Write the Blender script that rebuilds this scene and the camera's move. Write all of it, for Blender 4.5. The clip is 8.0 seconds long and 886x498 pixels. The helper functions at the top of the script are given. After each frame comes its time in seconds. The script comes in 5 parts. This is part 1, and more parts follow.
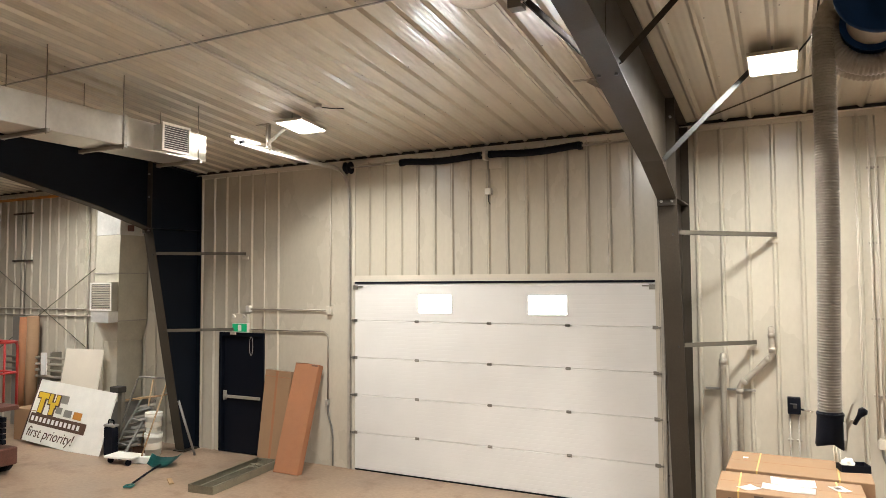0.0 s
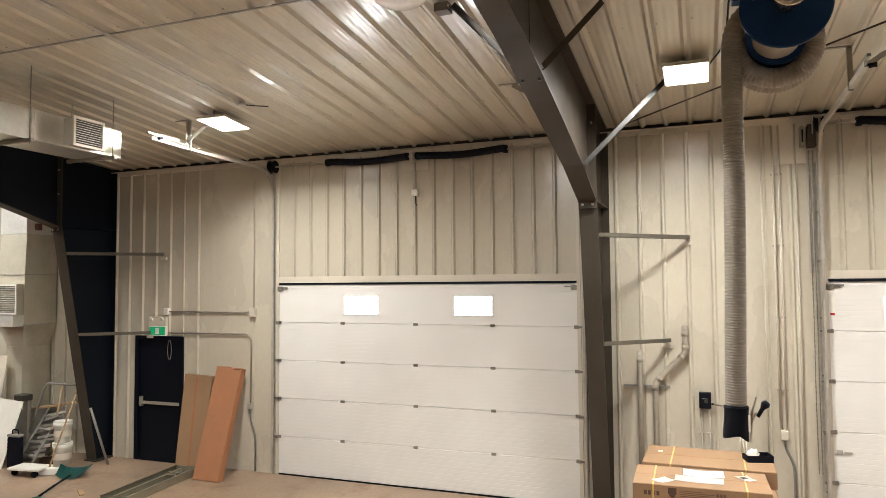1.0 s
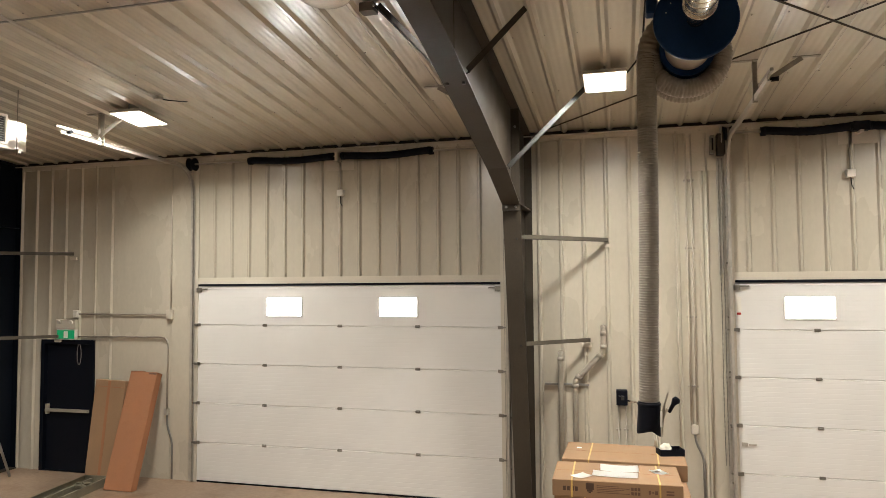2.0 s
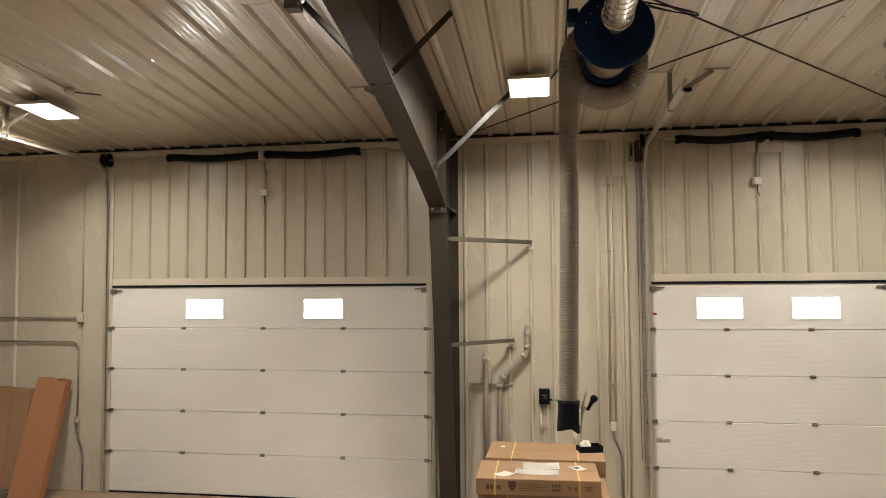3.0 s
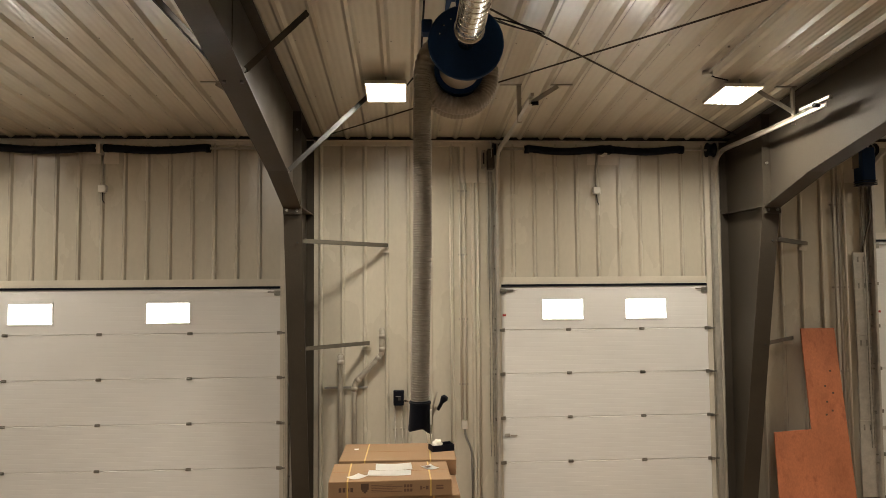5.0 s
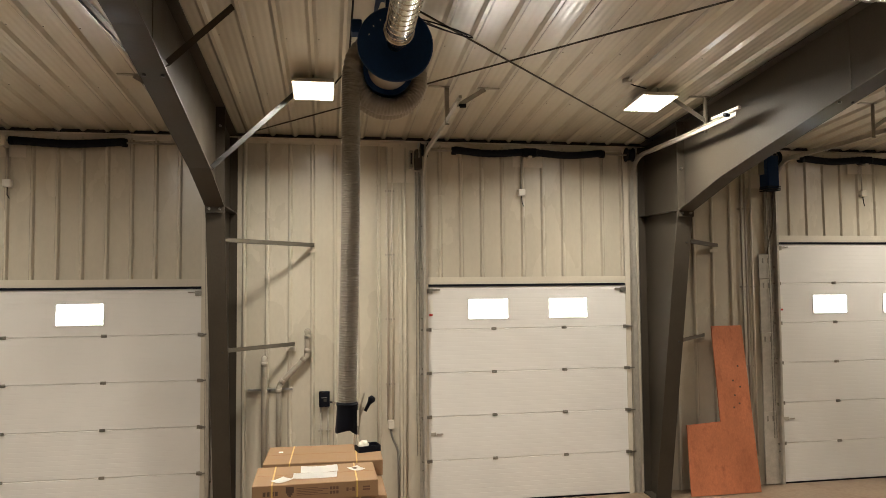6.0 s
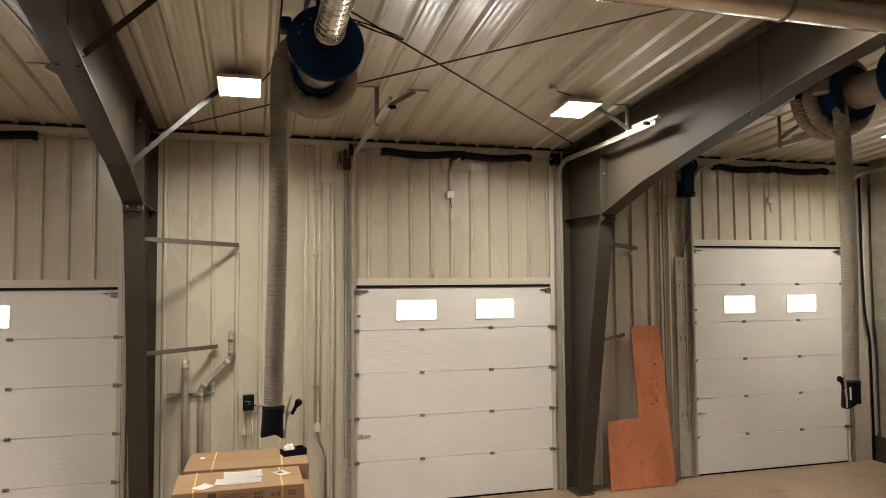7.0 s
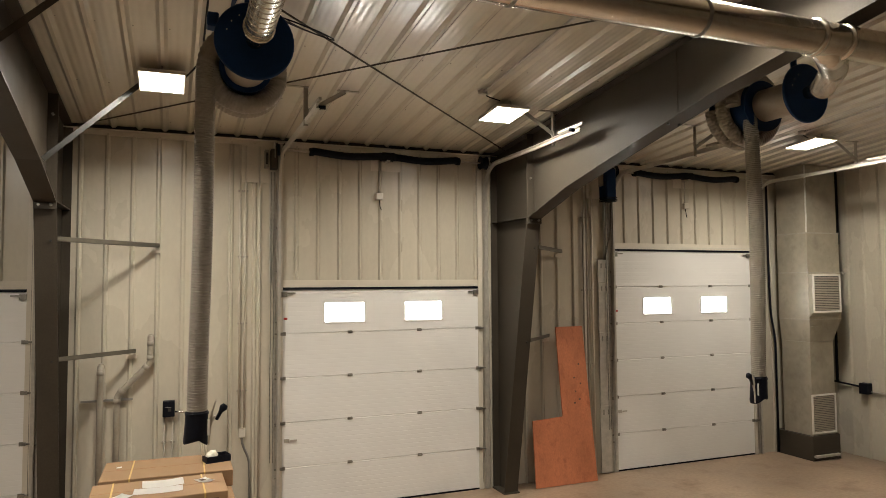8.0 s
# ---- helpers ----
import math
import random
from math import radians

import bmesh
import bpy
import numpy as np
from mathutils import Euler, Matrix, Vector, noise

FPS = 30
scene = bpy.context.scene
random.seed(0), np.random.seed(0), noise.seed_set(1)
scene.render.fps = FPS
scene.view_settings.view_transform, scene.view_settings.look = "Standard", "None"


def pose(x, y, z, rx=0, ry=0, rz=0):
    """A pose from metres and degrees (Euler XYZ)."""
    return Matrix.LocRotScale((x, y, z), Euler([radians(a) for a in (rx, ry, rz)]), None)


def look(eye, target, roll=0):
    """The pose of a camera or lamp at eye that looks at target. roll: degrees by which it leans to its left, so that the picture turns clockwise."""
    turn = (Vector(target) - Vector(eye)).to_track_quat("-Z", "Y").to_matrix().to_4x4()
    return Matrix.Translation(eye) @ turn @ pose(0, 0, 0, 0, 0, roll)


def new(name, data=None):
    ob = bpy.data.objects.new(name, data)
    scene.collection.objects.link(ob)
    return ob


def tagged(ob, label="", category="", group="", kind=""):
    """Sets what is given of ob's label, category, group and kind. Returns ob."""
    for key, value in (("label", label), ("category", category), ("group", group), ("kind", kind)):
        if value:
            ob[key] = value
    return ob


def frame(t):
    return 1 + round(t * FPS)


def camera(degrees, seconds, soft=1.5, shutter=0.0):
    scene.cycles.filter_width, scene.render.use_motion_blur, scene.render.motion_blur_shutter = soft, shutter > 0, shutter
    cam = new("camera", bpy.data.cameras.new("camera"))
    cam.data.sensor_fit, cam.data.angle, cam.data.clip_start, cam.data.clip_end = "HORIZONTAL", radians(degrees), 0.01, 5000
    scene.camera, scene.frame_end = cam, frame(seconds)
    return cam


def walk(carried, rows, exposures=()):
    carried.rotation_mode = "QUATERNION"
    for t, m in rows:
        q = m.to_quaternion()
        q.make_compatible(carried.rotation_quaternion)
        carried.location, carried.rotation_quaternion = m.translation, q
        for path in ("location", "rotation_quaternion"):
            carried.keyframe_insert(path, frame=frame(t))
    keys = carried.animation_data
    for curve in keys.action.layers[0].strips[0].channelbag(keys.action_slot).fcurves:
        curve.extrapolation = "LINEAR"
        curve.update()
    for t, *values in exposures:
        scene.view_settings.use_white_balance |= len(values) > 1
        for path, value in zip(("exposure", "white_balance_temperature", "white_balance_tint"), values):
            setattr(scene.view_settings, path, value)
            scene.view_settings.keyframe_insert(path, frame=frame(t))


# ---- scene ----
cam = camera(65.8, 8.0, soft=.7)
PATH = [
    (0, (0.266, 1.741, 3.052), (-0.631, 3.526, 3.151), -0.3),
    (0.5, (0.278, 1.736, 3.051), (-0.525, 3.566, 3.152), -0.4),
    (1, (0.288, 1.736, 3.051), (-0.416, 3.605, 3.152), -0.4),
    (1.5, (0.302, 1.736, 3.051), (-0.302, 3.64, 3.153), -0.4),
    (3, (0.344, 1.73, 3.053), (0.047, 3.705, 3.158), -0.4),
    (3.5, (0.359, 1.721, 3.054), (0.163, 3.708, 3.161), -0.4),
    (4, (0.376, 1.715, 3.055), (0.282, 3.71, 3.162), -0.4),
    (4.5, (0.39, 1.704, 3.057), (0.397, 3.701, 3.166), -0.4),
    (6, (0.364, 1.667, 3.074), (0.691, 3.637, 3.178), -0.5),
    (6.5, (0.355, 1.663, 3.078), (0.786, 3.613, 3.182), -0.4),
    (7, (0.346, 1.654, 3.082), (0.879, 3.578, 3.186), -0.4),
    (7.5, (0.332, 1.648, 3.083), (0.966, 3.542, 3.189), -0.4),
    (8, (0.318, 1.638, 3.084), (1.052, 3.496, 3.192), -0.4),
]
walk(cam, [(t, look(eye, target, roll)) for t, eye, target, roll in PATH],
     exposures=[(0, 1.02, 5880, 10), (1.5, .78, 6000, 10), (2.9, .28, 6450, 10), (3.5, .08, 6750, 10), (4, -.15, 6800, 10), (6, .27, 6450, 10), (8, .09, 6450, 10)])

# ---- main dimensions ----
WY = 11.3            # inner face of the long wall with the overhead doors
WS = -14.3            # the opposite wall, behind the camera
XL, XR = -26.0, 11.8  # end walls
ZE, SL = 5.17, 1 / 12  # eave height of the ceiling and its slope
RIDGE = -1.5
RIB = 0.305


def zc(y):
    """Height of the ceiling over y."""
    return ZE + (WY - max(y, 2 * RIDGE - y)) * SL


# ---- world ----
world = bpy.data.worlds.new("world")
scene.world = world
world.use_nodes = True
wn = world.node_tree.nodes
sky = wn.new("ShaderNodeTexSky")
sky.sky_type, sky.sun_disc = "NISHITA", False
sky.sun_elevation, sky.sun_rotation = radians(35), radians(150)
wn["Background"].inputs[1].default_value = 0.1
world.node_tree.links.new(sky.outputs[0], wn["Background"].inputs[0])

LAMP_WATTS = 101.0     # each ceiling luminaire
LAMP_SPREAD = 163      # degrees of the cone that its lens lets out
LAMP_GLOW = 14.0       # the diffuser itself


# ---- materials ----
def mat(name, color, rough=0.5, metal=0.0, var=0.12, scale=3.0, grain=60.0, bump=0.05, stretch=(1, 1, 1), spec=0.5,
        dirt=None, dirt_amount=0.3, island=0.0):
    """A surface with colour variation at two scales, fine relief and uneven gloss."""
    m = bpy.data.materials.new(name)
    m.use_nodes = True
    nt = m.node_tree
    n, l = nt.nodes, nt.links
    b = n["Principled BSDF"]
    b.inputs["Metallic"].default_value = metal
    b.inputs["Specular IOR Level"].default_value = spec
    tc = n.new("ShaderNodeNewGeometry")
    mp = n.new("ShaderNodeMapping")
    mp.inputs["Scale"].default_value = stretch
    l.new(tc.outputs["Position"], mp.inputs["Vector"])
    big, fine = n.new("ShaderNodeTexNoise"), n.new("ShaderNodeTexNoise")
    big.inputs["Scale"].default_value, big.inputs["Detail"].default_value = scale, 5
    fine.inputs["Scale"].default_value, fine.inputs["Detail"].default_value = grain, 3
    for t in (big, fine):
        l.new(mp.outputs[0], t.inputs["Vector"])
    ramp = n.new("ShaderNodeMapRange")
    ramp.inputs[1].default_value, ramp.inputs[2].default_value = 0.3, 0.7
    ramp.inputs[3].default_value, ramp.inputs[4].default_value = 1 - var, 1 + var
    l.new(big.outputs[0], ramp.inputs[0])
    ramp2 = n.new("ShaderNodeMapRange")
    ramp2.inputs[1].default_value, ramp2.inputs[2].default_value = 0.3, 0.7
    ramp2.inputs[3].default_value, ramp2.inputs[4].default_value = 1 - var * .5, 1 + var * .5
    l.new(fine.outputs[0], ramp2.inputs[0])
    mul = n.new("ShaderNodeMath")
    mul.operation = "MULTIPLY"
    l.new(ramp.outputs[0], mul.inputs[0])
    l.new(ramp2.outputs[0], mul.inputs[1])
    fac = mul.outputs[0]
    if island:
        oi = n.new("ShaderNodeObjectInfo")
        r3 = n.new("ShaderNodeMapRange")
        r3.inputs[3].default_value, r3.inputs[4].default_value = 1 - island, 1 + island
        l.new(oi.outputs["Random"], r3.inputs[0])
        m2 = n.new("ShaderNodeMath")
        m2.operation = "MULTIPLY"
        l.new(fac, m2.inputs[0])
        l.new(r3.outputs[0], m2.inputs[1])
        fac = m2.outputs[0]
    col = n.new("ShaderNodeMix")
    col.data_type, col.blend_type = "RGBA", "MULTIPLY"
    col.inputs[0].default_value = 1
    col.inputs[6].default_value = (*color, 1)
    l.new(fac, col.inputs[7])
    out = col.outputs[2]
    if dirt:
        spots = n.new("ShaderNodeTexNoise")
        spots.inputs["Scale"].default_value, spots.inputs["Detail"].default_value = scale * 2.7, 7
        spots.inputs["Roughness"].default_value = 0.65
        l.new(mp.outputs[0], spots.inputs["Vector"])
        r4 = n.new("ShaderNodeMapRange")
        r4.inputs[1].default_value, r4.inputs[2].default_value = 0.52, 0.72
        r4.inputs[4].default_value = dirt_amount
        l.new(spots.outputs[0], r4.inputs[0])
        mx = n.new("ShaderNodeMix")
        mx.data_type = "RGBA"
        l.new(r4.outputs[0], mx.inputs[0])
        l.new(out, mx.inputs[6])
        mx.inputs[7].default_value = (*dirt, 1)
        out = mx.outputs[2]
    l.new(out, b.inputs["Base Color"])
    rr = n.new("ShaderNodeMapRange")
    rr.inputs[1].default_value, rr.inputs[2].default_value = 0.3, 0.7
    rr.inputs[3].default_value, rr.inputs[4].default_value = max(.03, rough * .82), min(1, rough * 1.18)
    l.new(big.outputs[0], rr.inputs[0])
    l.new(rr.outputs[0], b.inputs["Roughness"])
    if bump:
        bp = n.new("ShaderNodeBump")
        bp.inputs["Strength"].default_value, bp.inputs["Distance"].default_value = bump, 0.02
        l.new(fine.outputs[0], bp.inputs["Height"])
        l.new(bp.outputs[0], b.inputs["Normal"])
    return m


def glow(name, color, strength):
    m = bpy.data.materials.new(name)
    m.use_nodes = True
    b = m.node_tree.nodes["Principled BSDF"]
    b.inputs["Base Color"].default_value = (*color, 1)
    b.inputs["Emission Color"].default_value = (*color, 1)
    b.inputs["Emission Strength"].default_value = strength
    return m


def wavy(m, scale, strength, stretch):
    """Adds the slow waviness of thin sheet metal to a material's relief."""
    nt = m.node_tree
    n, l = nt.nodes, nt.links
    b = n["Principled BSDF"]
    old = b.inputs["Normal"].links[0].from_socket if b.inputs["Normal"].links else None
    tc, mp, ns, bp = n.new("ShaderNodeNewGeometry"), n.new("ShaderNodeMapping"), n.new("ShaderNodeTexNoise"), n.new("ShaderNodeBump")
    mp.inputs["Scale"].default_value = stretch
    ns.inputs["Scale"].default_value, ns.inputs["Detail"].default_value = scale, 1
    bp.inputs["Strength"].default_value, bp.inputs["Distance"].default_value = strength, 0.05
    l.new(tc.outputs["Position"], mp.inputs["Vector"])
    l.new(mp.outputs[0], ns.inputs["Vector"])
    l.new(ns.outputs[0], bp.inputs["Height"])
    if old:
        l.new(old, bp.inputs["Normal"])
    l.new(bp.outputs[0], b.inputs["Normal"])
    return m


M_LINER = wavy(mat("liner_paint", (.555, .511, .418), .27, 0, .05, .8, 25, .006, (1, 1, .5), island=.03), 1.0, .16, (5.0, 5.0, .4))
M_CEIL = wavy(mat("ceiling_paint", (.562, .521, .424), .36, 0, .04, .8, 25, .006, (1, .4, 1),
                  dirt=(.40, .33, .24), dirt_amount=.10), 1.0, .18, (2.0, .5, 1))
for m_, wt in ((M_CEIL, .9), (M_LINER, .5)):
    m_.node_tree.nodes["Principled BSDF"].inputs["Coat Weight"].default_value = wt
    m_.node_tree.nodes["Principled BSDF"].inputs["Coat Roughness"].default_value = .16
M_TRIM = mat("trim_paint", (.62, .57, .48), .4, 0, .06, 2, 40, .02)
M_DARKGAP = mat("eave_gap_shade", (.03, .028, .025), .9, 0, .2, 6, 50, .1)
M_CONC = wavy(mat("concrete", (.30, .215, .150), .42, 0, .22, .7, 18, .10, dirt=(.15, .085, .05), dirt_amount=.75), .5, .03, (1, 1, 1))
# near-black copy of the frame paint, with shade put into its colour
M_FRAMESHADE = mat("frame_paint_shaded", (.006, .009, .015), .45, 0, .12, 1.5, 60, .02, spec=.14)
M_FRAME = mat("frame_steel_paint", (.056, .047, .036), .52, 0, .14, 1.5, 60, .02, spec=.16, dirt=(.066, .056, .045), dirt_amount=.35)
M_GALV = mat("galvanised_steel", (.47, .44, .385), .42, .3, .12, 9, 30, .03)
M_DUCT = wavy(mat("duct_sheet", (.62, .59, .53), .36, .9, .08, 4, 25, .015), 1.6, .08, (1, 1, 1))
M_DOOR = wavy(mat("door_paint", (.79, .78, .755), .42, 0, .03, 1.5, 90, .02), 1.2, .06, (1, 1, 1))
M_HINGE = mat("hinge_steel", (.27, .255, .225), .45, .8, .2, 20, 60, .05)
M_BLACK = mat("black_rubber", (.005, .006, .011), .6, 0, .2, 8, 80, .1, spec=.14)
M_NAVY = mat("dark_blue_paint", (.004, .024, .080), .5, 0, .12, 4, 60, .03, spec=.15)
M_MANDOOR = mat("black_door_paint", (.0035, .005, .010), .5, 0, .12, 3, 60, .02, spec=.18)
M_HOSE = mat("grey_hose", (.28, .245, .20), .55, 0, .12, 10, 60, .1)
M_WHITE = mat("white_plastic", (.80, .78, .72), .45, 0, .04, 6, 60, .01)
M_PVC = mat("grey_pvc", (.36, .325, .265), .5, 0, .08, 4, 40, .02, dirt=(.28, .22, .15), dirt_amount=.3)
M_CARD = mat("cardboard", (.315, .195, .108), .8, 0, .07, 3, 120, .06, dirt=(.28, .16, .08), dirt_amount=.3)
M_CARD2 = mat("orange_cardboard", (.36, .16, .075), .75, 0, .07, 3, 120, .05, dirt=(.27, .11, .05), dirt_amount=.3)
M_PLY = mat("stained_plywood", (.50, .175, .085), .55, 0, .16, 3.5, 45, .05, (1, 1, .6), dirt=(.30, .085, .04), dirt_amount=.7)
M_WOOD = mat("raw_wood", (.42, .29, .16), .7, 0, .15, 4, 40, .08, (1, 1, .2))
M_DOME = mat("frosted_plastic", (.78, .74, .64), .22, 0, .06, 9, 40, .08)
M_PAPER = mat("paper", (.84, .83, .81), .8, 0, .03, 8, 60, .01)
M_STRAP = mat("yellow_strap", (.62, .42, .12), .45, 0, .06, 8, 60, .01)
M_INK = mat("faded_carton_ink", (.15, .08, .05), .75, 0, .12, 8, 60, .01)
M_PRINT = mat("dark_print", (.09, .05, .035), .7, 0, .1, 8, 60, .01)
M_RED = mat("red_paint", (.42, .03, .025), .4, 0, .1, 6, 60, .03)
M_GREEN = glow("exit_green", (.010, .22, .08), .45)
M_TEAL = mat("teal_plastic", (.012, .105, .10), .4, 0, .1, 6, 60, .02)
M_BOARD = mat("drywall_board", (.66, .60, .50), .8, 0, .04, 3, 60, .02)
M_YELLOW = mat("sign_yellow", (.70, .47, .03), .5, 0, .05, 8, 60, .01)
M_BROWN = mat("sign_brown", (.10, .055, .035), .5, 0, .08, 8, 60, .01)
M_LIGHT = glow("lamp_diffuser", (1, .92, .78), LAMP_GLOW)
M_SKY = glow("white_daylight", (.96, .99, 1), 40.0)
M_SPIRAL = mat("spiral_pipe", (.78, .74, .66), .22, .95, .07, 4, 25, .01)
M_PLENUM = wavy(mat("plenum_sheet", (.60, .565, .465), .36, .35, .08, 3, 25, .02), 1.8, .15, (1, 1, 1))
M_STRUT = mat("dull_strut_steel", (.29, .265, .22), .45, .3, .1, 6, 40, .02)
M_OLDDUCT = wavy(mat("aged_duct_sheet", (.42, .385, .315), .34, .45, .14, 1.6, 8, .004, dirt=(.24, .21, .17), dirt_amount=.45), 1.8, .16, (1, 1, 1))
M_LOUVRE = mat("louvre_paint", (.34, .30, .24), .5, 0, .06, 8, 60, .01)
M_ARM = mat("olive_brace_paint", (.105, .093, .072), .5, 0, .1, 4, 60, .02, spec=.3)
M_RUST = mat("rusty_red_steel", (.13, .055, .038), .6, .1, .25, 5, 50, .1)
M_TRAY = mat("olive_steel", (.22, .20, .145), .45, .25, .12, 5, 40, .03, dirt=(.13, .11, .08), dirt_amount=.4)
M_CONDUIT = mat("conduit_steel", (.40, .365, .305), .42, .25, .06, 6, 40, .01)
M_PRIMED = mat("bare_brace_steel", (.016, .0145, .012), .5, .0, .1, 6, 60, .02)
M_CHROME = mat("bright_steel", (.75, .73, .70), .2, 1, .06, 10, 60, .02)
M_COPPER = mat("copper_pipe", (.55, .25, .10), .35, .9, .1, 8, 60, .02)
M_FOIL = wavy(mat("foil_wrap", (.80, .79, .75), .34, .5, .05, 12, 30, .04), 3.5, .22, (.5, .5, 2.5))
M_FILTER = mat("grille_dark", (.035, .030, .024), .6, 0, .1, 8, 60, .02)
M_GREYBOX = mat("grey_steel_paint", (.26, .25, .23), .45, .2, .08, 5, 60, .02)
M_ORANGE = mat("orange_paint", (.50, .22, .04), .5, 0, .08, 6, 60, .02)

glass = bpy.data.materials.new("window_glass")
glass.use_nodes = True
gb = glass.node_tree.nodes["Principled BSDF"]
gb.inputs["Transmission Weight"].default_value, gb.inputs["Roughness"].default_value = 1, .02
gb.inputs["IOR"].default_value = 1.3


# ---- mesh helpers ----
def box(bm, x0, y0, z0, x1, y1, z1, bev=0.0):
    v = [bm.verts.new((x, y, z)) for x in (x0, x1) for y in (y0, y1) for z in (z0, z1)]
    f = [bm.faces.new([v[i] for i in q]) for q in
         ((0, 1, 3, 2), (4, 6, 7, 5), (0, 4, 5, 1), (2, 3, 7, 6), (0, 2, 6, 4), (1, 5, 7, 3))]
    if bev:
        es = {e for q in f for e in q.edges}
        bmesh.ops.bevel(bm, geom=list(es), offset=bev, segments=1, affect="EDGES", profile=.5)


def obox(bm, m, sx, sy, sz, bev=0.0):
    """A box of size sx, sy, sz round the origin of the pose m."""
    b2 = bmesh.new()
    box(b2, -sx / 2, -sy / 2, -sz / 2, sx / 2, sy / 2, sz / 2, bev)
    b2.transform(m)
    join(bm, b2)


def join(bm, other):
    me = bpy.data.meshes.new("tmp")
    other.to_mesh(me)
    other.free()
    bm.from_mesh(me)
    bpy.data.meshes.remove(me)


def ring(bm, c, u, v, r, n):
    return [bm.verts.new(c + u * (r * math.cos(2 * math.pi * i / n)) + v * (r * math.sin(2 * math.pi * i / n))) for i in range(n)]


def axes(d):
    d = d.normalized()
    a = Vector((0, 0, 1)) if abs(d.z) < .9 else Vector((1, 0, 0))
    u = d.cross(a).normalized()
    return u, u.cross(d).normalized() * -1


def tube(bm, pts, r, n=10, cap=True):
    """A round bar along points; r may be a list with a radius a point."""
    pts = [Vector(p) for p in pts]
    rs = r if isinstance(r, (list, tuple)) else [r] * len(pts)
    rings = []
    u0 = None
    for i, p in enumerate(pts):
        d = (pts[min(i + 1, len(pts) - 1)] - pts[max(i - 1, 0)])
        u, v = axes(d)
        if u0 is not None:
            d.normalize()
            u = (u0 - d * u0.dot(d)).normalized()
            v = d.cross(u).normalized()
        u0 = u
        rings.append(ring(bm, p, u, v, rs[i], n))
    for a, b in zip(rings, rings[1:]):
        for i in range(n):
            f = bm.faces.new((a[i], a[(i + 1) % n], b[(i + 1) % n], b[i]))
            f.smooth = True
    if cap:
        bm.faces.new(rings[0][::-1])
        bm.faces.new(rings[-1])


def bar(bm, p0, p1, w, h, up=(0, 0, 1)):
    """A flat bar of section w x h between two points; h runs along up."""
    p0, p1 = Vector(p0), Vector(p1)
    d = (p1 - p0).normalized()
    s = d.cross(Vector(up)).normalized()
    u = s.cross(d).normalized()
    q = [[bm.verts.new(p + s * (a * w / 2) + u * (b * h / 2)) for a, b in ((-1, -1), (1, -1), (1, 1), (-1, 1))] for p in (p0, p1)]
    for i in range(4):
        bm.faces.new((q[0][i], q[0][(i + 1) % 4], q[1][(i + 1) % 4], q[1][i]))
    bm.faces.new(q[0][::-1])
    bm.faces.new(q[1])


def angle_bar(bm, p0, p1, w=.05, t=.006, up=(0, 0, 1)):
    """An L-shaped steel angle between two points."""
    p0, p1, up = Vector(p0), Vector(p1), Vector(up)
    d = (p1 - p0).normalized()
    s = d.cross(up).normalized()
    u = s.cross(d).normalized()
    bar(bm, p0, p1, w, t, up)
    bar(bm, p0 + s * (w / 2) + u * (w / 2), p1 + s * (w / 2) + u * (w / 2), t, w, up)


def prism(bm, poly, x0, x1, axis="x"):
    """A polygon of (y, z), or (x, z) for axis y, or (x, y) for axis z, drawn out from x0 to x1."""
    mk = {"x": lambda a, b, c: (c, a, b), "y": lambda a, b, c: (a, c, b), "z": lambda a, b, c: (a, b, c)}[axis]
    A = [bm.verts.new(mk(a, b, x0)) for a, b in poly]
    B = [bm.verts.new(mk(a, b, x1)) for a, b in poly]
    n = len(poly)
    for i in range(n):
        bm.faces.new((A[i], A[(i + 1) % n], B[(i + 1) % n], B[i]))
    bm.faces.new(A[::-1])
    bm.faces.new(B)


def hull(bm, bottom, top):
    """A body between two rings of the same count of corners."""
    A, B = [bm.verts.new(p) for p in bottom], [bm.verts.new(p) for p in top]
    n = len(A)
    for i in range(n):
        bm.faces.new((A[i], A[(i + 1) % n], B[(i + 1) % n], B[i]))
    bm.faces.new(A[::-1])
    bm.faces.new(B)


def thing(name, base, label, category, group="", kind=""):
    ob = new(name)
    ob.location = base
    ob.empty_display_size = .1
    return tagged(ob, label, category, group, kind)


def finish(name, bm, material):
    bmesh.ops.recalc_face_normals(bm, faces=bm.faces)
    me = bpy.data.meshes.new(name)
    bm.to_mesh(me)
    bm.free()
    me.materials.append(material)
    return me


def origin(ob):
    p = Vector(ob.location) if ob.parent is None else origin(ob.parent)
    return p


def part(name, bm, material, parent, label=""):
    """Links a bmesh, whose corners are in world metres, as one mesh under a thing or a part."""
    ob = new(name, finish(name, bm, material))
    ob.parent = parent
    ob.matrix_parent_inverse = Matrix.Translation(-origin(parent)) if parent.parent is None and parent.type == "EMPTY" else Matrix.Identity(4)
    if label:
        ob["label"] = label
    return ob


def solid(name, bm, material, label, category, group="", kind=""):
    """A thing that is one mesh."""
    return tagged(new(name, finish(name, bm, material)), label, category, group, kind)


def made(fn, *a, **k):
    bm = bmesh.new()
    fn(bm, *a, **k)
    return bm


def bx(*a, **k):
    return made(box, *a, **k)


def tb(*a, **k):
    return made(tube, *a, **k)


# ================= setting =================
# floor
solid("floor", bx(XL - .3, WS - .3, -.2, XR + .3, WY + .3, 0), M_CONC, "worn tan concrete shop floor with stains", "floor", kind="structure")
solid("ground", bx(-60, WY + .31, -.25, 60, 60, -.05), M_CONC, "pale ground outside the doors", "ground", kind="structure")

